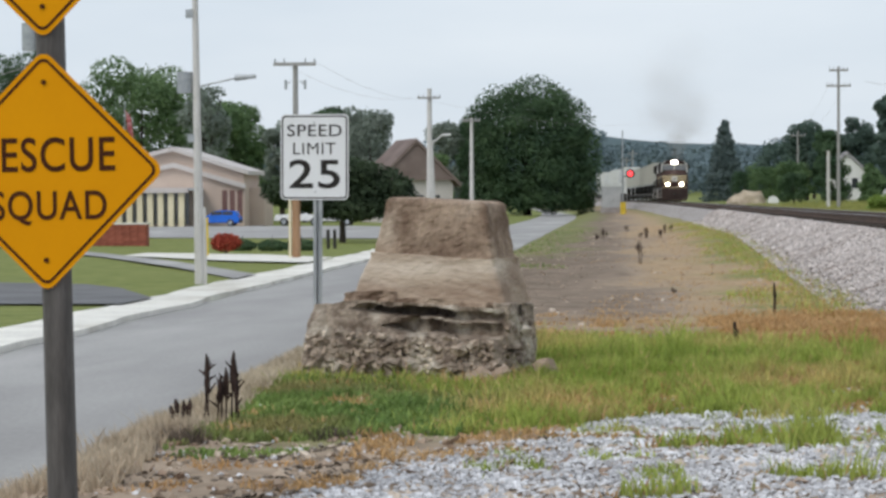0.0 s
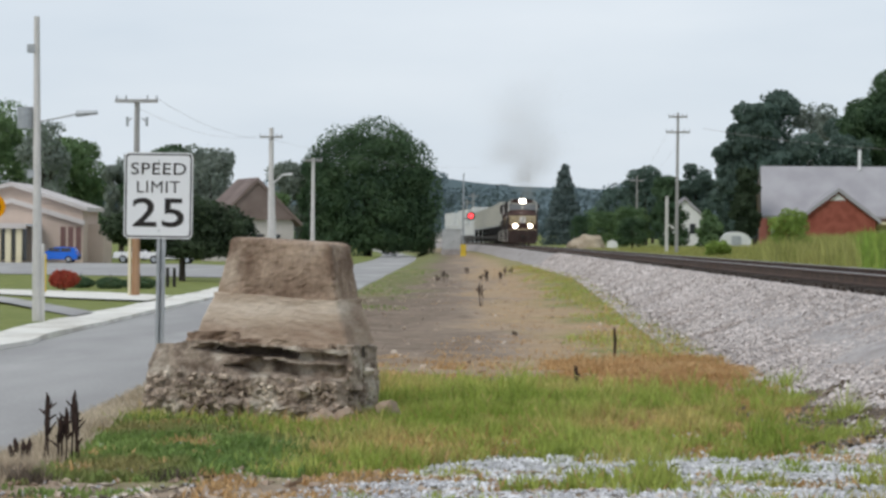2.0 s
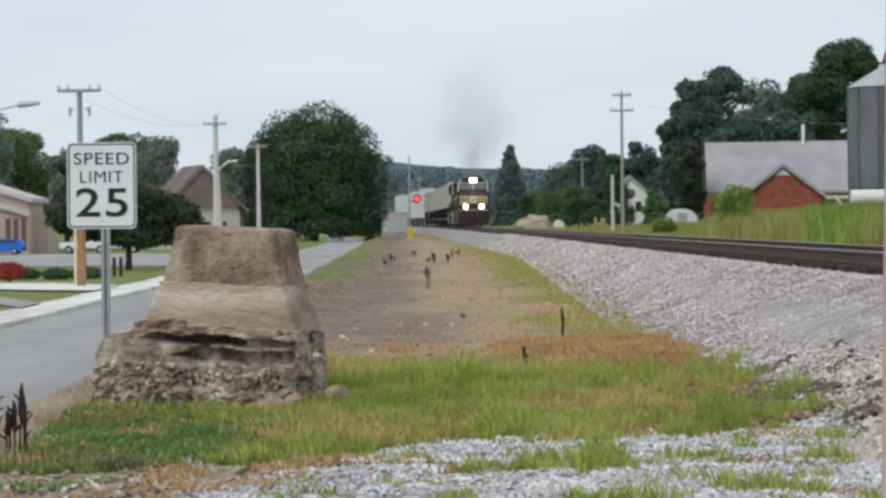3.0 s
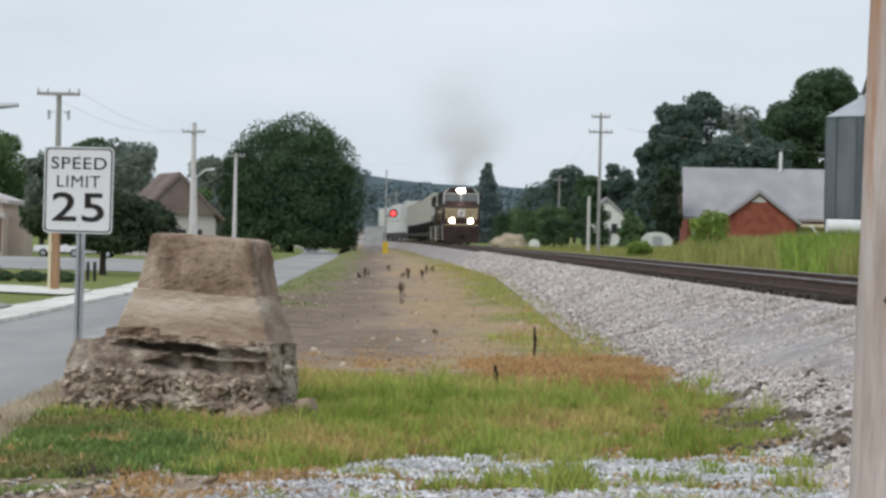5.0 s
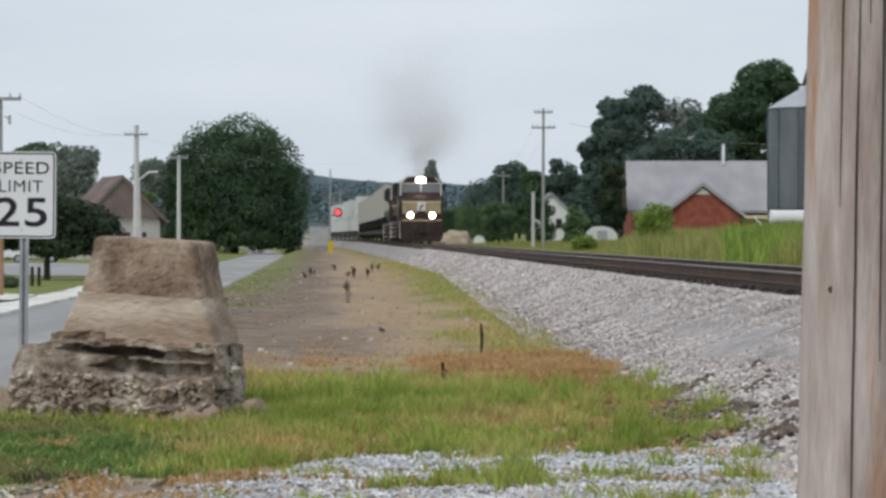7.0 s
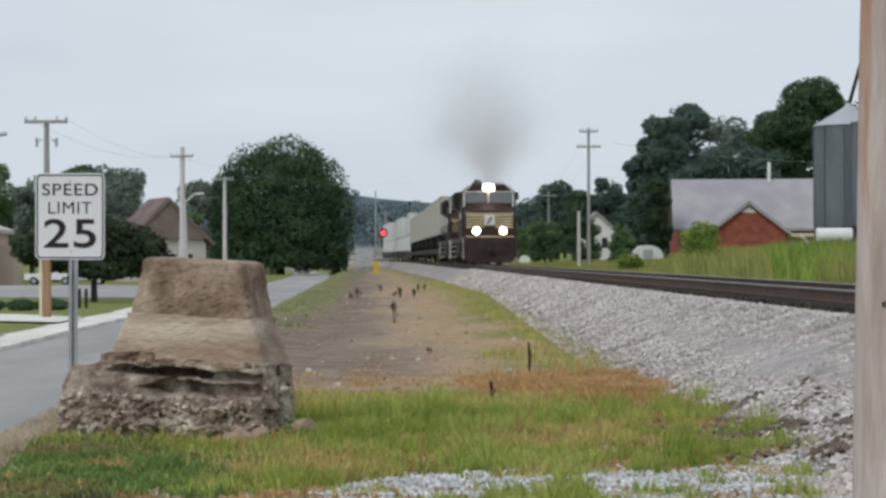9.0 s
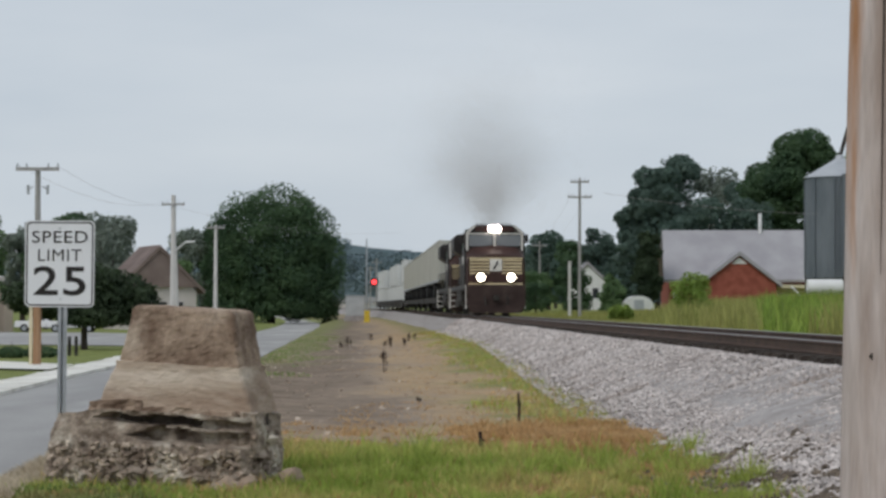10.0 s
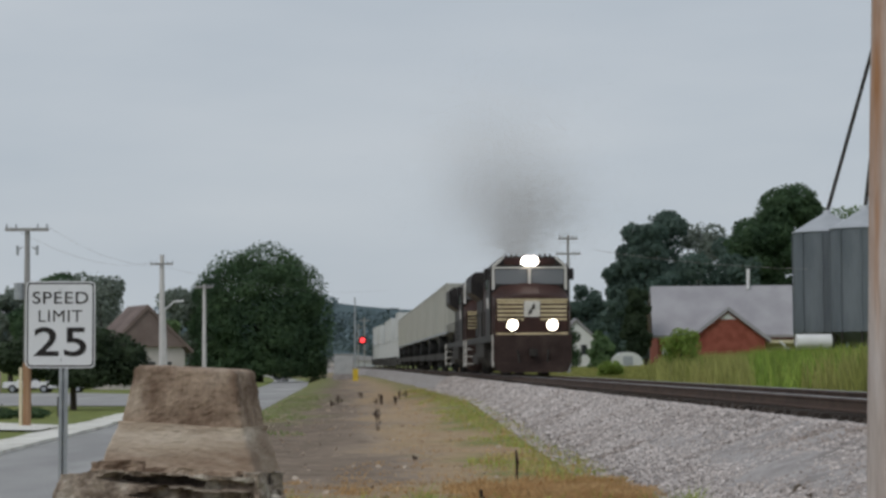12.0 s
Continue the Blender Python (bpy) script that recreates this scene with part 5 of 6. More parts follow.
def build_smoke():
    """Exhaust haze: fine soot flecks in drifting puffs."""
    rg = np.random.default_rng(12)
    spec = [(0.3, 0.2, 0.7, 0.5, 4500), (0.2, 0.9, 1.2, 0.7, 13000), (0.9, 1.6, 1.8, 0.9, 20000), (-0.7, 2.1, 2.0, 1.0, 20000), (1.5, 2.5, 2.0, 1.1, 16000), (0.1, 3.4, 2.6, 1.5, 20000), (-0.9, 4.0, 2.6, 1.6, 12000), (0.8, 5.0, 2.9, 1.9, 11000)]
    for x, z, sx, sz, n in spec:
        n = int(n * 2.0)
        p = rg.normal(0, 1, (n, 3)) * np.array([sx, 1.6, sz * 1.5]) * 0.66
        a = rg.normal(0, 1, (n, 3))
        a /= np.linalg.norm(a, axis=1)[:, None]
        b = np.cross(a, rg.normal(0, 1, (n, 3)))
        b /= np.linalg.norm(b, axis=1)[:, None]
        r = (0.0088 * rg.uniform(0.7, 1.3, n))[:, None]
        v = np.stack([p + a * r, p - a * r * 0.5 + b * r, p - a * r * 0.5 - b * r], 1).reshape(-1, 3)
        f = (np.arange(n)[:, None] * 3 + np.arange(3)[None]).tolist()
        ob = new("smoke_puff", mesh_of("smoke_puff", v.tolist(), f, M["smoke"]))
        tagged(ob, "thin grey diesel exhaust haze drifting over the engine", "smoke", "exhaust smoke", "stuff")
        PUFFS.append((ob, x, z))

# ---- trees ----
def leaves(bm_verts, bm_faces, rg, centre, radii, n, size, hollow=0.55):
    """Leaf clumps as bent four-cornered sprays through an uneven ellipsoid."""
    c, r = np.array(centre), np.array(radii)
    d = rg.normal(0, 1, (n, 3))
    d /= np.linalg.norm(d, axis=1)[:, None]
    lump = np.array([1 + 0.16 * noise.noise(Vector(q) * 2.2 + Vector(centre)) + 0.12 * noise.noise(Vector(q) * 5.0 + Vector(centre)) for q in d])
    p = c + d * r * (lump * rg.uniform(hollow, 1.0, n) ** 0.5)[:, None]
    face = d + np.array([0, 0, 0.35]) + rg.normal(0, 0.8, (n, 3))  # sprays lie along the clump's skin
    face /= np.linalg.norm(face, axis=1)[:, None]
    a = np.cross(face, rg.normal(0, 1, (n, 3)))
    a /= np.linalg.norm(a, axis=1)[:, None]
    b = np.cross(face, a)
    s = (size * rg.uniform(0.5, 1.25, n))[:, None]
    o = len(bm_verts)
    v = np.stack([p - a * s, p + b * s * 0.6, p + a * s, p - b * s * 0.6], 1).reshape(-1, 3)
    bm_verts.extend(v.tolist())
    i = (np.arange(n) * 4 + o)
    bm_faces.extend(np.stack([i, i + 1, i + 2, i + 3], 1).tolist())


def tree(name, x, y, z, h, blobs, trunk_r, material, label, n=5000, size=0.35, seed=1, category="tree", limbs=7, bole=0.35, hollow=0.5):
    """Tapered trunk with limbs and a crown of many small leaf clumps. Blobs: (dx, dy, height, rx, ry, rz) in metres."""
    rg = np.random.default_rng(seed)
    t = thing(name, pose(x, y, z), label, category, "trees")
    bm = bmesh.new()
    tube(bm, (0, 0, -0.3), (0, 0, h * bole), trunk_r, trunk_r * 0.7, 10)
    tube(bm, (0, 0, h * bole), (0.1 * h * 0.1, 0, h * 0.8), trunk_r * 0.7, trunk_r * 0.15, 8)
    for i in range(limbs):
        bx, by, bz, rx, ry, rz = blobs[i % len(blobs)]
        a = rg.uniform(0, 6.28)
        tube(bm, (0, 0, h * (bole * 0.9 + 0.3 * rg.random())), (bx + 0.6 * rx * math.cos(a), by + 0.6 * ry * math.sin(a), bz + rz * rg.uniform(-0.2, 0.4)), trunk_r * 0.35, trunk_r * 0.06, 6)
    part("trunk", bm, M["bark"], t)
    vs, fs = [], []
    n, size = int(n * 2.1), size * 0.6
    vol = sum((b[3] * b[4] * b[5]) ** 0.667 for b in blobs)
    for b in blobs:
        leaves(vs, fs, rg, b[:3], b[3:], int(n * (b[3] * b[4] * b[5]) ** 0.667 / vol), size, hollow)
    cr = new("crown", mesh_of("crown", vs, fs, material))
    cr.parent = t
    return t


def blob_crown(w, h0, h1, k, seed, flat=0.75):
    """Overlapping lobes that fill a crown of width w between two heights."""
    rg = random.Random(seed)
    out = [(0, 0, (h0 + h1) / 2, w * 0.36, w * 0.36, (h1 - h0) * 0.46)]
    for i in range(3 * k):
        a, u = 6.283 * 0.618 * i + rg.uniform(-0.5, 0.5), rg.uniform(0.04, 0.95)
        zz = h0 + (h1 - h0) * u
        rad = w * 0.5 * math.sqrt(max(0.05, 1 - ((u - 0.38) / 0.66) ** 2)) * rg.uniform(0.55, 0.8)
        r = w * rg.uniform(0.12, 0.22)
        out.append((rad * math.cos(a), rad * math.sin(a), min(zz, h1 - r * flat * 0.8), r, r, r * flat))
    return out


def conifer(x, y, z, h, w, label, seed, n=2600):
    rg = np.random.default_rng(seed)
    t = thing("conifer", pose(x, y, z), label, "tree", "trees")
    part("trunk", tubes(((0, 0, -0.3), (0, 0, h * 0.95), w * 0.04, 0.04)), M["bark"], t)
    vs, fs = [], []
    k = 14
    for i in range(k):
        u = i / k
        r = w * 0.5 * (1 - u) ** 0.8 + 0.25
        leaves(vs, fs, rg, (rg.uniform(-0.25, 0.25), rg.uniform(-0.2, 0.2), h * (0.1 + 0.88 * u)), (r, r, h * 0.055), int(2 * n * (1.2 - u) / k), 0.36)
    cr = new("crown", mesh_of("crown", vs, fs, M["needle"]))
    cr.parent = t
    return t


def build_trees():
    big = [(-0.4, 0, 10.9, 8.2, 8, 8.0), (-3.5, -2, 13.5, 5.2, 5, 5.4), (1.0, 0, 16.0, 5.2, 5, 4.6), (5.0, -2, 12.5, 4.6, 5, 5.6), (7.0, -1, 8.5, 3.9, 4, 5.6), (-6.6, -1, 10.0, 3.4, 4, 5.4), (7.6, -2, 4.8, 3.0, 3, 3.8), (-7.0, -2, 5.6, 3.0, 3, 4.0), (0, -5, 7, 6, 4, 5.5), (2.5, -5, 3.8, 6.6, 3, 3.0), (-4, -4, 3.6, 5.4, 3, 3.0)]
    rr = random.Random(8)
    for _ in range(46):
        a, u = rr.uniform(0, 6.283), rr.uniform(0.05, 0.97)
        rad = 8.6 * math.sqrt(max(0.03, 1 - abs(2 * u - 0.75) ** 2.2 / 1.9))
        s = rr.uniform(1.3, 2.4)
        big.append((rad * math.cos(a) * 0.93 - 0.2, rad * math.sin(a) * 0.8 - 1, 2.6 + 15.2 * u, s, s, s * 0.8))
    for i in range(26):  # skirt of low branches
        a = 6.283 * i / 26
        s = rr.uniform(1.2, 2.0)
        big.append((8.3 * math.cos(a), 6.0 * math.sin(a) - 1, rr.uniform(1.2, 3.2), s, s, s * 0.9))
    big = [(a * 1.08, b, c * 1.04, d * 1.08, e, f * 1.08) for a, b, c, d, e, f in big]
    tree("maple_tree", -27.1, 370, -1.15, 20.6, big, 0.7, M["leaf"], "huge dense dark green maple beside the street", 32000, 0.44, 3, bole=0.2)
    tree("maple_tree", -37.5, 372, -1.15, 16, blob_crown(13, 3, 14.2, 9, 5), 0.4, M["leafhazygrey"], "tree behind the pole, hazed grey-green in its colour", 4200, 0.55, 4)
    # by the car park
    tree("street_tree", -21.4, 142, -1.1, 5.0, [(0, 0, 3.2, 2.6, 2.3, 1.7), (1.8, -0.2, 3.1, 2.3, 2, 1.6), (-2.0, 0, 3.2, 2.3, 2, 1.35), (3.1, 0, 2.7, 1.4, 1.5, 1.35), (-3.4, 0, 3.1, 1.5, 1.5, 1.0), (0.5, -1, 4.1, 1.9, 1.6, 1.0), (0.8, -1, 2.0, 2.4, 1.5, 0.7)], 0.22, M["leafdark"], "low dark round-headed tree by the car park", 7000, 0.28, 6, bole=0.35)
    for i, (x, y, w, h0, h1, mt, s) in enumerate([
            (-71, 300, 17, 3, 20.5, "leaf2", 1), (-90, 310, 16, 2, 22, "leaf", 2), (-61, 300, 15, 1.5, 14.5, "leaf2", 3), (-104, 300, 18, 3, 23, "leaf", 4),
            (-54.5, 260, 6.5, 6, 15.5, "leafhazygrey", 5), (-50, 330, 11, 2, 15, "leaf", 6), (-43.5, 300, 9, 2, 14.0, "leafhazygrey", 7), (-56, 340, 9, 2, 12, "leaf2", 9),
            (-39, 280, 8, 2, 13.8, "leafhazygrey", 10), (-45, 270, 6, 2, 9.5, "leaf", 11), (-34, 300, 6, 1.5, 8, "leaf2", 12), (-48.5, 275, 5.5, 3, 11.5, "leafhazygrey", 13)]):
        tree("broadleaf_tree", x, y, -1.1, h1, blob_crown(w, h0, h1, 10, 20 + s), 0.35, M[mt], "broad green tree behind the low building" if i < 4 else "tree in the distance behind the street, hazed where its leaves are grey-green", 1300 if s == 5 else 2600 if mt == "leafhazygrey" else 10000, 0.46, 30 + s)
    for x, y, w in ((-21.5, 119, 1.1), (-20.2, 120, 1.3), (-23.2, 120, 1.0)):
        tree("shrub", x, y, -1.1, 1.0, [(0, 0, 0.26, w * 0.7, w * 0.6, 0.32)], 0.05, M["leaf"], "low clipped green shrub on the lawn", 500, 0.12, 5, "shrub", 3)
    tree("shrub", -22.1, 110.3, -1.1, 1.3, [(0, 0, 0.6, 0.72, 0.6, 0.42)], 0.07, M["redshrub"], "round red-leaved shrub on the lawn", 900, 0.12, 7, "shrub", 4)
    # beyond the track, some crowns coloured with distance haze
    right = [
        (39.6, 275, 12.5, 1.0, 20.6, "leaf", 31, 15000), (36.6, 274, 7.5, 1.0, 16.2, "leaf", 32, 6000), (35.2, 282, 7, 2, 15.0, "leafhazy", 2, 3500), (46, 275, 11, 2, 18, "leaf2", 3, 2500),
        (22.8, 262, 7.0, 1.0, 15.6, "leafhazy", 4, 6500), (20.1, 262, 4.4, 0.6, 12.4, "leafhazy", 5, 3600), (26.6, 285, 8.0, 2, 18.6, "leafhazy", 6, 6500), (18.6, 300, 5.6, 0.5, 10.8, "leafhazy", 23, 2600), (23.8, 252, 4.4, 1, 10.0, "leafhazy", 22, 2600),
        (32.0, 288, 8, 3, 17.6, "leafhazygrey", 7, 2200), (28.8, 266, 7, 2, 12.5, "leafhazy", 20, 2600), (34, 268, 7, 2, 12.6, "leafhazy", 21, 2600), (18.9, 228, 2.7, 0.0, 7.8, "leafdark", 8, 4600),
        (13.8, 330, 6.5, 1, 10.8, "leafhazy", 9, 2600), (11.8, 400, 7, 1, 9.6, "leafhazy", 10, 2200), (17, 380, 9, 1, 11, "leafhazy", 11, 2200), (9.3, 430, 6, 1, 7, "leaf2", 12, 1600),
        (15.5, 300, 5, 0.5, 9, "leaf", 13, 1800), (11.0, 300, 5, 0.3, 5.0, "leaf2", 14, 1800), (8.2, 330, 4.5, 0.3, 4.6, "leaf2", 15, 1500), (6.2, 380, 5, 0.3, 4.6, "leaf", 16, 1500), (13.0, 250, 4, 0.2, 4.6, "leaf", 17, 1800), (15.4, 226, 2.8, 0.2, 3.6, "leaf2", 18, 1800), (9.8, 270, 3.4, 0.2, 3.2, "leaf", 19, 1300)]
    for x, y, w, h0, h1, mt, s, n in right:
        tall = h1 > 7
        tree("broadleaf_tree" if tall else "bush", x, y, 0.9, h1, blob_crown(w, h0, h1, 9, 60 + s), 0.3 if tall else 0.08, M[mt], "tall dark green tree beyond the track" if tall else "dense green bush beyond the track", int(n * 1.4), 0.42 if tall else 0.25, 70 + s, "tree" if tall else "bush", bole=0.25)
    conifer(3.4, 430, -0.5, 16.2, 8.0, "tall dark spire-shaped conifer beyond the bend of trees, needles coloured with haze", 5, 3600)
    for x, y, w, h, s in ((11.9, 118, 2.4, 2.5, 1), (10.0, 140, 1.6, 1.0, 2)):
        tree("bush", x, y, ground_z(x, y), h, blob_crown(w, 0.1, h, 6, 90 + s), 0.06, M["shrub"], "bright yellow-green bush in the field grass", 1500, 0.14, 95 + s, "bush", 4, 0.3)
    # far wooded ridge, with the haze in its colour
    rg = np.random.default_rng(77)
    vs, fs = [], []
    for i in range(420):
        x = rg.uniform(-330, 330)
        prof = 22 + 9 * math.exp(-((x + 52) / 55) ** 2) + 3.0 * noise.noise(Vector((x * 0.02, 0, 0)))
        row = i % 3
        leaves(vs, fs, rg, (x, 900 - 60 * row + rg.uniform(-15, 15), (prof - 7 * row) * rg.uniform(0.5, 0.82)), (rg.uniform(6, 11), 9, rg.uniform(3, 5)), 260, 0.8)
    tagged(new("far_woods", mesh_of("far_woods", vs, fs, M["farwood"])), "wooded ridge on the horizon, haze put into its blue-green colour", "woods", kind="stuff")
    me = []
    xs = list(range(-900, 901, 15))
    prof = [19 + 8 * math.exp(-((x + 52) / 55) ** 2) + 3.0 * noise.noise(Vector((x * 0.02, 0, 0))) for x in xs]
    verts = [(x, 930, -2) for x in xs] + [(x, 940, p) for x, p in zip(xs, prof)] + [(x, 1100, -2) for x in xs]
    k = len(xs)
    faces = [(r * k + i, r * k + i + 1, (r + 1) * k + i + 1, (r + 1) * k + i) for r in (0, 1) for i in range(k - 1)]
    tagged(new("far_hill", mesh_of("far_hill", verts, faces, M["farwood"])), "low wooded hill on the horizon, coloured with blue haze", "hill", kind="structure")


# ---- buildings ----
def build_hall():
    """Low tan hall with a shallow gable and a porch."""
    h = thing("community_hall", pose(-51.4, 231, -1.1), "low tan hall with a shallow gable roof and columned porch", "building")
    bm = bmesh.new()
    prism(bm, [(-8.6, 0), (6.9, 0), (6.9, 5.1), (0, 7.35), (-8.6, 5.3)], 0, 8)
    part("wall", bm, M["tan"], h, "tan stucco gable wall")
    bm = bmesh.new()
    prism(bm, [(-9.2, 5.2), (-9.2, 5.6), (0, 7.75), (7.4, 5.4), (7.4, 5.0), (0, 7.35)], -0.7, 8.5)
    part("roof", bm, M["fascia"], h, "pale metal roof with a thin fascia")
    bm = bmesh.new()
    prism(bm, [(-8.4, 3.85), (-8.4, 4.3), (0, 6.2), (7.1, 4.1), (7.1, 3.65), (0, 5.75)], -0.5, 0.05)
    part("lower_fascia", bm, M["fascia"], h, "pale sloping band across the gable wall")
    for i in range(3):
        part("window", boxes((4.75 + i * 0.75, 5.25 + i * 0.75, -0.06, 0.05, 0.6, 3.5)), mat("dark_red_panel", (0.16, 0.09, 0.085), (0.2, 0.11, 0.1), 1, 0.6, 0.0), h, "dark red-brown window bay")
    part("side_wing", boxes((6.9, 8.4, 3, 7.5, 0, 3.8)), M["tan"], h)
    porch = part("porch_roof", boxes((-9.5, 2.9, -7.5, -0.1, 3.5, 3.72)), M["white"], h, "bright white flat porch roof")
    part("fascia", boxes((-9.6, 3.0, -7.6, -7.5, 3.25, 3.75)), M["fascia"], porch)
    for i in range(12):
        x = -9.0 + i * 1.0
        part("column", boxes((x, x + 0.55, -7.3, -6.9, 0, 3.5), bevel=0.03), M["creamwall"], h, "cream porch column")
        part("window", boxes((x + 0.58, x + 0.97, -7.0, -6.95, 0.3, 3.3)), M["windowglass"], h)


def build_brick_wall():
    w = thing("planter_wall", pose(-33.4, 133, -1.1, 0, 0, -8), "low red brick planter wall by the porch", "wall")
    part("core", boxes((-2.4, 2.3, 0.03, 0.45, 0, 1.22)), M["brick"], w)
    part("coping", boxes((-2.5, 2.4, -0.03, 0.5, 1.22, 1.32), bevel=0.01), M["walk"], w)
    bm = boxes((0, 0.42, 0, 0.05, 0, 0.13))
    me = bpy.data.meshes.new("brick")
    bm.to_mesh(me)
    bm.free()
    me.materials.append(M["brickface"])
    for r in range(8):
        for c in range(10):
            ob = new("brick", me)
            ob.parent = w
            ob.location = (-2.4 + c * 0.465 + (0.1 if r % 2 else 0), -0.01, 0.02 + r * 0.15)


def build_houses():
    # brick house with a big pale roof beyond the track
    h = thing("brick_house", pose(27.5, 230, 1.0, 0, 0, 0), "red brick house with a large pale grey roof", "house")
    part("wall", boxes((-6.3, 8.6, 1.0, 9.8, 0, 3.3)), M["brick"], h, "red brick wall")
    bm = bmesh.new()
    vs = [bm.verts.new(v) for v in ((-6.9, 0.2, 3.1), (9.2, 0.2, 3.1), (8.6, 5.2, 8.0), (-6.6, 5.2, 7.95), (-6.9, 10.6, 3.1), (9.2, 10.6, 3.1), (-6.9, 0.3, 2.85), (9.2, 0.3, 2.85), (8.6, 5.2, 7.75), (-6.6, 5.2, 7.7), (-6.9, 10.5, 2.85), (9.2, 10.5, 2.85))]
    for f in ((0, 1, 2, 3), (3, 2, 5, 4), (6, 9, 8, 7), (9, 10, 11, 8), (0, 6, 7, 1), (4, 5, 11, 10), (0, 3, 9, 6), (3, 4, 10, 9), (1, 7, 8, 2), (2, 8, 11, 5)):
        bm.faces.new([vs[i] for i in f])
    part("roof", bm, M["roofgrey"], h, "pale grey shingle roof")
    bm = bmesh.new()
    prism(bm, [(-3.5, 0), (3.5, 0), (3.5, 2.7), (0, 5.3), (-3.5, 2.7)], -2.5, 4.0)
    wing = part("wing", bm, M["brick"], h, "red brick gable wing")
    bm = bmesh.new()
    prism(bm, [(-4.0, 2.35), (-4.0, 2.7), (0, 5.75), (4.0, 2.7), (4.0, 2.35), (0, 5.35)], -2.9, 4.0)
    part("wing_roof", bm, M["roofgrey"], h, "pale gable roof with white verge")
    part("gable_vent", prism(bmesh.new(), [(-0.75, 4.55), (0.75, 4.55), (0, 5.15)], -2.56, -2.5), M["white"], h, "white gable vent")
    part("porch", boxes((3.8, 8.4, -1.2, 1.0, 2.3, 2.6)), M["creamwall"], h, "cream porch beam")
    part("porch_wall", boxes((3.8, 8.2, 0.6, 1.0, 0, 2.4)), M["creamwall"], h)
    part("door", boxes((-5.9, -5.2, 0.94, 1.0, 0, 2.2)), M["white"], h)
    part("vent_pipe", tubes(((2.9, 4.8, 7.6), (2.9, 4.8, 9.6), 0.17)), M["white"], h, "white vent post on the ridge")
    # white shed and far white house
    s = thing("shed", pose(17.6, 222, 1.2), "small white arched shed in the scrub", "shed")
    bm = bmesh.new()
    prism(bm, [(-1.35, 0)] + [(-1.35 * math.cos(math.pi * i / 10), 0.4 + 0.9 * math.sin(math.pi * i / 10)) for i in range(11)] + [(1.35, 0)], 0, 5)
    part("shell", bm, M["boxwhite"], s)
    part("door", boxes((-0.45, 0.45, -0.04, 0.0, 0, 0.9)), M["galv"], s)
    f = thing("white_house", pose(16.8, 290, 0.9), "small white house half hidden by bushes", "house")
    part("wall", prism(bmesh.new(), [(-2.2, 0), (2.2, 0), (2.2, 3.6), (0, 5.6), (-2.2, 3.6)], 0, 6), M["white"], f)
    part("roof", prism(bmesh.new(), [(-2.6, 3.3), (-2.6, 3.6), (0, 6.0), (2.6, 3.6), (2.6, 3.3), (0, 5.65)], -0.3, 6.3), M["roofgrey"], f)
    for x in (-1.1, 0.6):
        part("window", boxes((x, x + 0.7, -0.05, 0.02, 1.6, 2.8)), M["windowglass"], f)
    # brown-roofed house behind the poles
    b = thing("brown_house", pose(-31.4, 262, -1.1, 0, 0, 20), "house with a steep brown roof and white gable", "house")
    part("wall", prism(bmesh.new(), [(-4.2, 0), (4.2, 0), (4.2, 4.2), (0, 8.2), (-4.2, 4.2)], 0, 9), M["fascia"], b)
    part("roof", prism(bmesh.new(), [(-5.0, 3.9), (-5.0, 4.25), (0, 9.2), (5.0, 4.25), (5.0, 3.9), (0, 8.7)], -0.6, 9.6), M["roofbrown"], b)
    part("gable_front", prism(bmesh.new(), [(-4.4, 4.6), (4.4, 4.6), (0, 8.7)], -0.4, 0), M["roofbrown"], b, "brown shingled gable")
    for x in (-2.4, 0.0, 1.8):
        part("window", boxes((x, x + 0.9, -0.06, 0.02, 1.4, 3.0)), M["windowglass"], b)
    # distant white shed across the street
    d = thing("warehouse", pose(-22, 640, -1.1), "long low white warehouse in the distance", "warehouse")
    part("wall", boxes((-12, 12, 0, 20, 0, 3.6)), M["fascia"], d)
    part("roof", prism(bmesh.new(), [(-12.4, 3.5), (12.4, 3.5), (12.4, 3.9), (0, 5.2), (-12.4, 3.9)], -0.4, 20.4), M["roofgrey"], d)
    part("door", boxes((1, 6, -0.05, 0, 0, 3)), M["rustbox"], d)


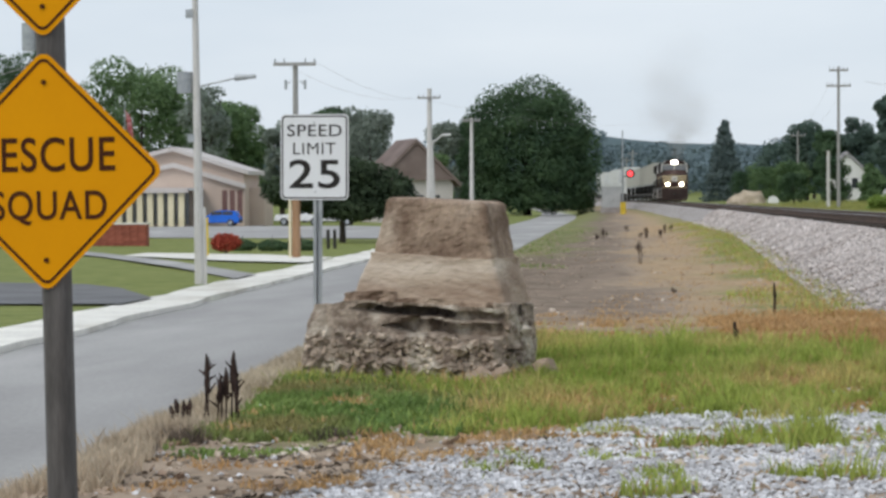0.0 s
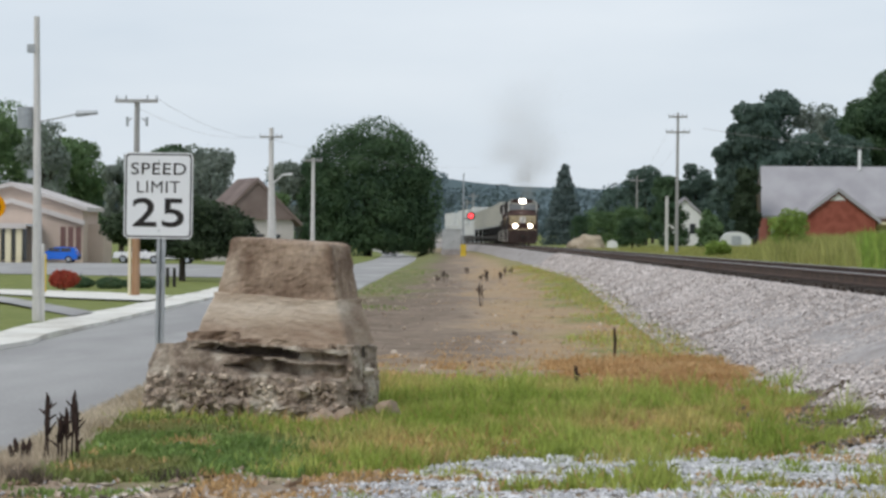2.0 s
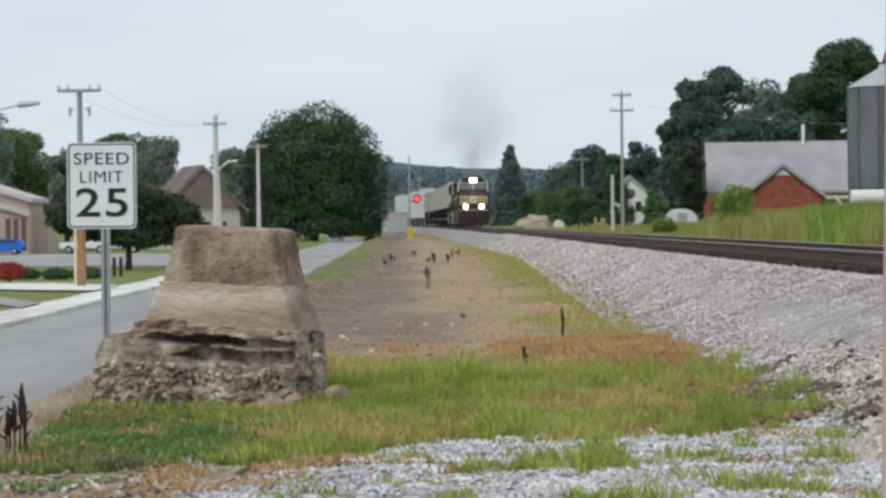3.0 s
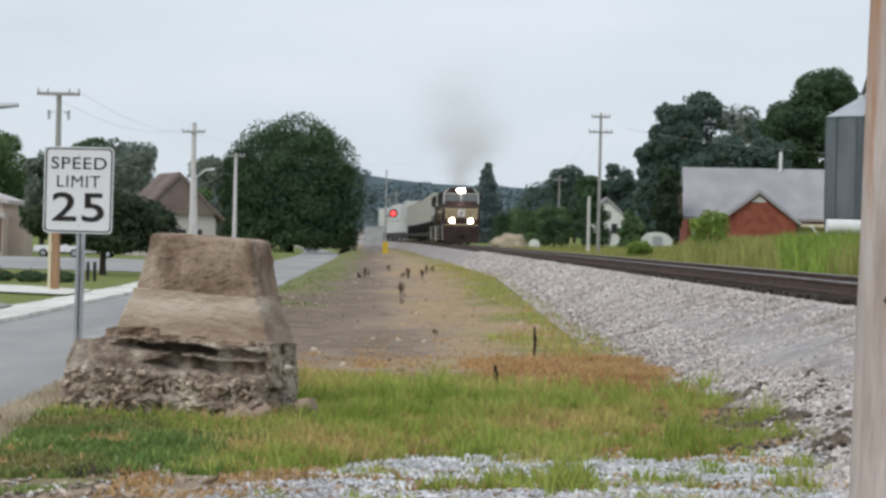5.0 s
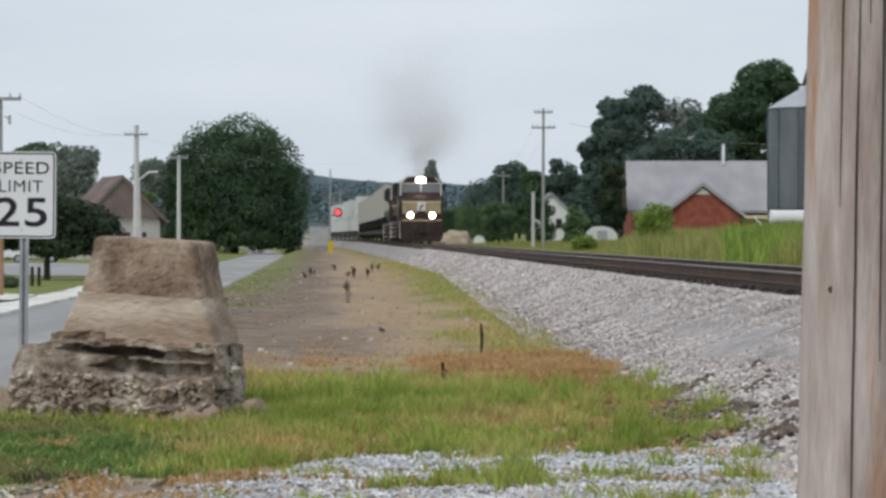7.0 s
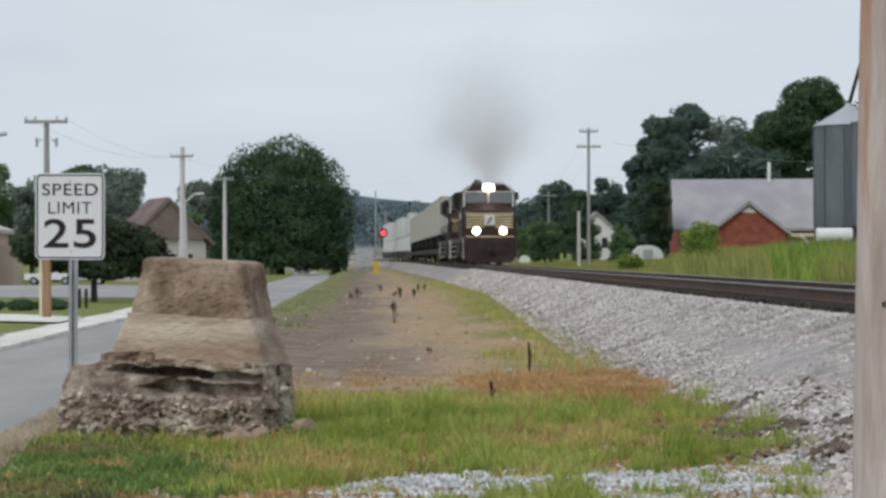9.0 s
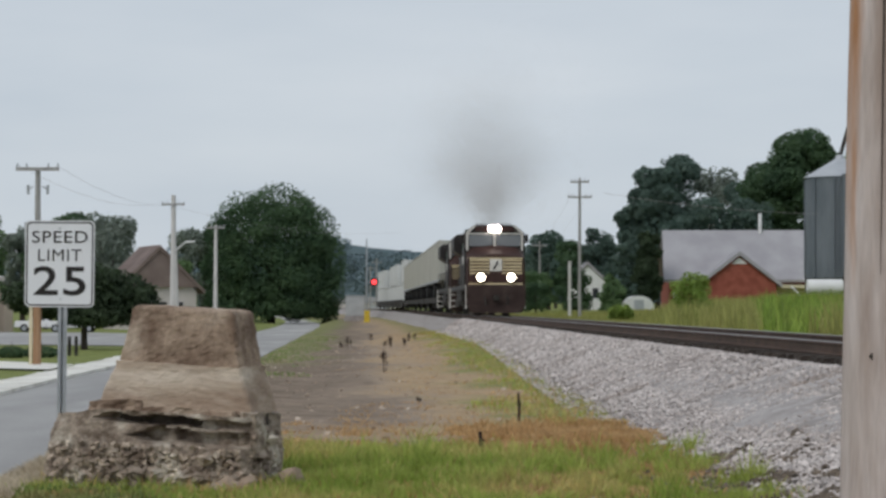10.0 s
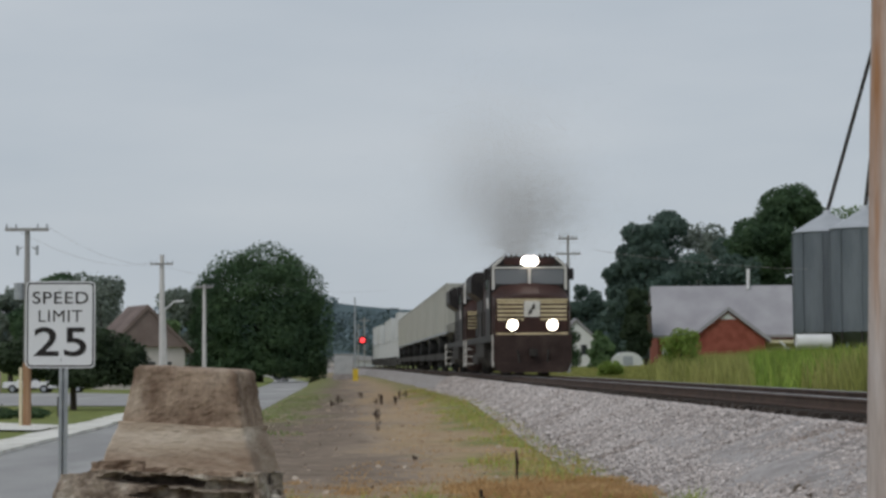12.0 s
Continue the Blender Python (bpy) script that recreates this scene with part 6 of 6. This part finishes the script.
def build_bins():
    def grain_bin(x, y):
        g = thing("grain_bin", pose(x, y, 0.9), "galvanised corrugated grain bin on steel legs with a cone roof", "grain bin", "grain bins")
        rings = []
        for i in range(49):
            z = 3.0 + 8.3 * i / 48
            r = 2.85 + 0.004 * math.cos(i * math.pi)
            rings.append([(r * math.cos(a), r * math.sin(a), z) for a in (2 * math.pi * k / 36 for k in range(36))])
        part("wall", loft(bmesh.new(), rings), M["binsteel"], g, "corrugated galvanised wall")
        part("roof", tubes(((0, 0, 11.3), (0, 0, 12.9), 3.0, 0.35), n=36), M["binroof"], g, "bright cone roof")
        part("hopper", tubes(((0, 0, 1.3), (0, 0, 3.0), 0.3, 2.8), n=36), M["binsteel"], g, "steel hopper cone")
        part("cap", tubes(((0, 0, 12.8), (0, 0, 13.2), 0.4, 0.3), n=16), M["binroof"], g)
        for k in range(10):
            a = 2 * math.pi * k / 10
            part("leg", tubes(((2.8 * math.cos(a), 2.8 * math.sin(a), -0.1), (2.8 * math.cos(a), 2.8 * math.sin(a), 3.2), 0.09), n=6), M["underframe"], g, "dark steel leg")
            part("stiffener", boxes((-0.08, 0.08, -0.05, 0.05, 3.0, 11.2)), M["binsteel"], g).matrix_local = pose(2.9 * math.cos(a), 2.9 * math.sin(a), 0, 0, 0, math.degrees(a) + 90)
        return g
    grain_bin(32.5, 200)
    grain_bin(34.7, 194.5)
    grain_bin(41.6, 196)
    e = thing("grain_elevator", pose(38.7, 203.5, 0.9), "grain elevator leg with spouting pipes down to the bins", "grain elevator")
    part("leg", boxes((-0.5, 0.5, -0.5, 0.5, 0, 33), bevel=0.03), M["galv"], e)
    part("head", boxes((-1.0, 1.0, -0.8, 0.8, 32, 34.5), bevel=0.1), M["galv"], e)
    for x, y in ((-6.2, -3.5), (-4.0, -9.0), (2.9, -7.5)):
        part("spout", tubes(((0, 0, 32.5), (x, y, 13.0), 0.16), n=10), M["underframe"], e, "dark spouting pipe")


# ---- vehicles ----
def car_body(outline, w):
    bm = prism(bmesh.new(), outline, -w / 2, w / 2)
    bmesh.ops.bevel(bm, geom=[e for e in bm.edges], offset=0.06, segments=2, affect="EDGES")
    return bm


def wheels4(parent, xs, w, r=0.33):
    for x in xs:
        for s in (-1, 1):
            t = part("wheel", tubes(((x, s * (w / 2 - 0.12), r), (x, s * (w / 2 + 0.04), r), r), n=18), M["tyre"], parent)
            part("rim", tubes(((x, s * (w / 2), r), (x, s * (w / 2 + 0.05), r), r * 0.6), n=14), M["galv"], t)


def build_vehicles():
    c = thing("car", pose(-46.0, 226, -1.02), "bright blue hatchback parked by the hall", "car")
    part("body", car_body([(-2.1, 0.3), (2.1, 0.3), (2.15, 0.85), (2.0, 1.0), (1.2, 1.05), (-1.0, 1.0), (-2.0, 0.85), (-2.15, 0.6)], 1.75), M["bluecar"], c)
    part("cabin", car_body([(-1.0, 0.95), (2.0, 0.95), (1.75, 1.45), (0.3, 1.5), (-0.3, 1.42)], 1.55), M["bluecar"], c)
    for s in (-1, 1):
        for x0, x1 in ((-0.55, 0.45), (0.55, 1.5)):
            part("window", boxes((x0, x1, min(s * 0.77, s * 0.8), max(s * 0.77, s * 0.8), 1.05, 1.38)), M["windowglass"], c)
        part("bumper", boxes((s * 2.1 - 0.08, s * 2.1 + 0.08, -0.8, 0.8, 0.35, 0.6), bevel=0.03), M["tyre"], c)
    part("headlight", boxes((-2.12, -2.0, -0.75, -0.45, 0.65, 0.8)), M["signwhite"], c)
    part("tail_light", boxes((2.05, 2.16, -0.8, -0.6, 0.75, 0.95)), M["brick"], c)
    wheels4(c, (-1.35, 1.3), 1.7)
    for x, y in ((-38.3, 228), (-35.2, 227)):
        p = thing("pickup_truck", pose(x, y, -1.02), "white pickup truck parked in the car park", "pickup truck", "parked trucks")
        part("body", car_body([(-2.5, 0.45), (2.5, 0.45), (2.5, 1.05), (-2.5, 1.05)], 1.85), M["white"], p)
        part("cabin", car_body([(-1.3, 1.0), (0.6, 1.0), (0.45, 1.75), (-0.6, 1.78)], 1.65), M["white"], p)
        part("window", boxes((-0.8, 0.35, -0.85, -0.81, 1.12, 1.6)), M["windowglass"], p)
        part("bumper", boxes((-2.6, -2.45, -0.85, 0.85, 0.45, 0.7)), M["galv"], p)
        wheels4(p, (-1.6, 1.55), 1.8, 0.38)
    t = thing("tank_trailer", pose(29.9, 192, 1.0), "white farm tank trailer standing in the weeds", "trailer")
    part("tank", tubes(((-1.3, 0, 2.1), (1.5, 0, 2.1), 0.6), n=20), M["white"], t)
    part("chassis", boxes((-1.9, 1.6, -0.5, 0.5, 1.2, 1.5)), M["underframe"], t)
    part("frame_bar", tubes(((-1.9, 0, 1.4), (-2.6, 0, 2.2), 0.08)), M["white"], t)
    for x in (-0.6, 0.7):
        part("wheel", tubes(((x, -0.65, 0.75), (x, -0.4, 0.75), 0.6), n=16), M["tyre"], t)


# ---- roadside clutter ----
def dead_weed(x, y, h, n, seed, label="dead dark dock weed with seed heads"):
    rng = random.Random(seed)
    w = thing("dead_weed", pose(x, y, ground_z(x, y) - 0.02), label, "weed", "dead weeds")
    for i in range(n):
        a, l = rng.uniform(0, 6.28), rng.uniform(0.02, 0.12) * h * 2
        hh = h * rng.uniform(0.6, 1.0)
        tip = (0.04 * (i - n / 2) + l * math.cos(a) * 0.5, l * math.sin(a) * 0.5, hh)
        base = (0.03 * (i - n / 2), 0.02 * math.sin(a), 0)
        part("stalk", tubes((base, tip, 0.008, 0.005), n=5), M["deadweed"], w)
        a0, b0 = Vector(base).lerp(Vector(tip), 0.5), Vector(base).lerp(Vector(tip), 1.04)
        bm = bmesh.new()
        rings = []
        for k in range(9):
            c = a0.lerp(b0, k / 8)
            r = 0.015 * math.sin(math.pi * (0.12 + 0.86 * k / 8)) ** 0.7 + 0.002
            rings.append([(c.x + r * rng.uniform(0.6, 1.4) * math.cos(q), c.y + r * rng.uniform(0.6, 1.4) * math.sin(q), c.z + rng.uniform(-0.006, 0.006)) for q in (6.283 * j / 8 for j in range(8))])
        loft(bm, rings)
        part("seed_head", bm, M["deadweed"], w, "dark brown seed head")
        for k in range(3 if h > 0.3 else 0):
            o = Vector(base).lerp(Vector(tip), rng.uniform(0.3, 0.85))
            q = rng.uniform(0, 6.28)
            e = o + Vector((0.07 * math.cos(q), 0.07 * math.sin(q), rng.uniform(0.03, 0.09))) * h * 1.8
            part("side_branch", tubes((o, e, 0.011, 0.004), n=5), M["deadweed"], w)


def build_clutter():
    dead_weed(-3.2, 15.5, 0.5, 2, 1)
    dead_weed(-3.07, 15.6, 0.5, 6, 2)
    dead_weed(-3.35, 15.4, 0.22, 4, 3)
    dead_weed(-1.46, 56.9, 0.75, 3, 4, "dead dark weed standing on bare ground")
    dead_weed(-0.43, 38.4, 0.13, 2, 5, "short dead weed stub on bare ground")
    rw = random.Random(17)
    for _ in range(13):
        y = rw.uniform(92, 120)
        x = rw.uniform(road_r(y) + 4.4, track_x(y) - 4.2)
        dead_weed(x, y, rw.uniform(0.18, 0.5), rw.randint(2, 5), int(y * 10), "clump of dead dark weeds beyond the bare ground")
    s = thing("stake", pose(0.34, 24.2, 0, 4, -3, 0), "short dark rotten stake in the ground", "stake")
    part("shaft", tubes(((0, 0, -0.1), (0, 0, 0.24), 0.026, 0.018), n=7), M["deadweed"], s)
    part("splinter", tubes(((0.02, 0, -0.1), (0.03, 0, 0.17), 0.016, 0.008), n=6), M["deadweed"], s)
    s = thing("stake", pose(0.92, 31.2, 0, 0, 2, 0), "thin dark metal stake by the ballast", "stake")
    part("shaft", tubes(((0, 0, -0.1), (0, 0, 0.2), 0.02, 0.018), ((0, 0, 0.2), (-0.02, 0, 0.38), 0.026, 0.012), n=7), M["deadweed"], s)
    part("tag", boxes((-0.02, 0.02, -0.02, -0.01, 0.2, 0.26)), M["deadweed"], s)
    ob = part("timber_scrap", boxes((-0.3, 0.3, -0.04, 0.04, -0.03, 0.03), bevel=0.01), M["deadweed"])
    ob.matrix_world = pose(4.05, 27.5, 0.36, 0, -25, 30)
    tagged(ob, "dark splintered timber scrap on the ballast", "timber")
    # pale lumps and stones on the bare earth in front
    rg = np.random.default_rng(31)
    pts, sz = [], []
    for _ in range(900):
        x, y = rg.uniform(-3.6, 1.5), rg.uniform(11.5, 15.5)
        pts.append((x, y, ground_z(x, y) + 0.005))
        sz.append(rg.uniform(0.01, 0.05) ** 1.0)
    for _ in range(500):
        y = rg.uniform(25, 110)
        x = rg.uniform(road_r(y) + 2.2, track_x(y) - 4.3)
        pts.append((x, y, ground_z(x, y) + 0.005))
        sz.append(rg.uniform(0.01, 0.06))
    scatter("loose_stones", pts, sz, M["concrete"], "scattered stones and clods on bare earth", "stones", 0.5, 9)
    pts, sz = [], []
    for _ in range(6000):
        y = 24.5 + 95 * rg.random() ** 1.6
        x = road_r(y) + 2.3 + (track_x(y) - 4.6 - road_r(y) - 2.3) * rg.random() ** 1.7
        if noise.noise(Vector((x * 0.9, y * 0.45, 71))) > 0.0:
            pts.append((x, y, ground_z(x, y) + 0.003))
            sz.append(rg.uniform(0.004, 0.02) ** 1.15 * (1 + y / 70))
    for _ in range(4200):
        x, y = rg.uniform(-3.5, 0.2), rg.uniform(11.2, 15.4)
        if noise.noise(Vector((x * 1.6, y * 1.2, 75))) > 0.0:
            pts.append((x, y, ground_z(x, y) + 0.003))
            sz.append(rg.uniform(0.006, 0.03))
    scatter("clods", pts, sz, M["clod"], "dark earth clods and debris on bare ground", "clods", 0.3, 10)
    for i, (x, y, h, mt) in enumerate(((-3.12, 14.35, 0.16, "clod"), (-2.3, 14.75, 0.1, "clod"), (-3.3, 14.7, 0.2, "haygrass"), (-3.45, 14.1, 0.2, "haygrass"))):
        q = rg.normal(0, 1, (260, 2)) * (0.09, 0.07)
        blades("dry_tuft", [(x + a, y + b, ground_z(x, y) - 0.01) for a, b in q], rg.uniform(0.4, 1.0, 260) * h, M[mt], "dry bushy tuft on the street bank", "grass tuft", 0.004, 1.0, seed=40 + i)
    # cabinets and bollards by the street
    for x in (-19.6, -19.25):
        b = thing("bollard", pose(x, 125, -1.1), "short dark bollard at the car park entrance", "bollard", "bollards")
        part("shaft", tubes(((0, 0, -0.1), (0, 0, 0.95), 0.09), n=10), M["underframe"], b)
        part("cap", tubes(((0, 0, 0.95), (0, 0, 1.0), 0.1, 0.05), n=10), M["underframe"], b)
    y1 = thing("marker_post", pose(-14.9 - 7.4, 107, -1.1), "yellow plastic marker post on the lawn", "marker post")
    part("shaft", tubes(((0, 0, -0.1), (0, 0, 1.7), 0.07), n=8), M["yellowpost"], y1)
    part("cap", tubes(((0, 0, 1.7), (0, 0, 1.78), 0.08), n=8), M["yellowpost"], y1)
    f = thing("flag_pole", pose(-57.5, 236, -1.1), "flag pole with a limp red and white flag", "flag pole")
    part("pole", tubes(((0, 0, 0), (0, 0, 12.2), 0.07, 0.04)), M["galv"], f)
    bm = bmesh.new()
    rows = [[(0.05 + 0.12 * j + 0.05 * i, 0.06 * math.sin(2.5 * j + i), 11.6 - 0.42 * i - 0.16 * j) for j in range(6)] for i in range(6)]
    vv = [[bm.verts.new(p) for p in r] for r in rows]
    for i in range(5):
        for j in range(5):
            bm.faces.new((vv[i][j], vv[i][j + 1], vv[i + 1][j + 1], vv[i + 1][j]))
    bmesh.ops.solidify(bm, geom=bm.faces[:], thickness=0.03)
    part("flag", bm, M["flagred"], f, "limp red and white flag")
    m = thing("earth_mound", pose(4.7, 262, 0.45), "pale tan heap of earth beside the far track", "mound")
    bm = bmesh.new()
    bmesh.ops.create_icosphere(bm, subdivisions=3, radius=1)
    for v in bm.verts:
        v.co = Vector((v.co.x * 2.2, v.co.y * 2.5, v.co.z * 1.7)) * (1 + 0.3 * noise.noise(v.co * 1.7))
    part("soil", bm, M["haygrass"], m)
    # white ball beside the mound, simplified to a short disc
    part("boulder", tubes(((2.6, -2, 0.6), (2.6, -1.6, 0.6), 0.6, 0.5), n=14), M["white"], m, "white ball shaped as a round disc")


build_footing()
build_speed_sign()
build_rescue_sign()
build_near_pole()
build_poles()
build_signal()
build_signal_hut()
build_train()
build_smoke()
build_hall()
build_brick_wall()
build_houses()
build_bins()
build_vehicles()
build_trees()
build_wires()
build_clutter()
build_ballast_stones()
build_gravel()
build_grass()


def motions():
    times = [0.5 * i for i in range(25)]
    for ob, back, z in TRAIN:
        walk(ob, [(t, train_pose(t, back, z)) for t in times])
    for i, (ob, x, z) in enumerate(PUFFS):
        rows = []
        for t in times:
            m = train_pose(t, 10.0 + 0.12 * i * t, 4.9)
            p = m.translation
            sway = 0.25 * math.sin(0.9 * t + i)
            rows.append((t, pose(p.x + x * (1.7 - 0.04 * t) + sway, p.y, p.z + z * (2.5 - 0.1 * t) + 0.1 * math.sin(0.7 * t + 2 * i), 0, 0, 6 * math.sin(0.5 * t + i))))
        walk(ob, rows)


motions()
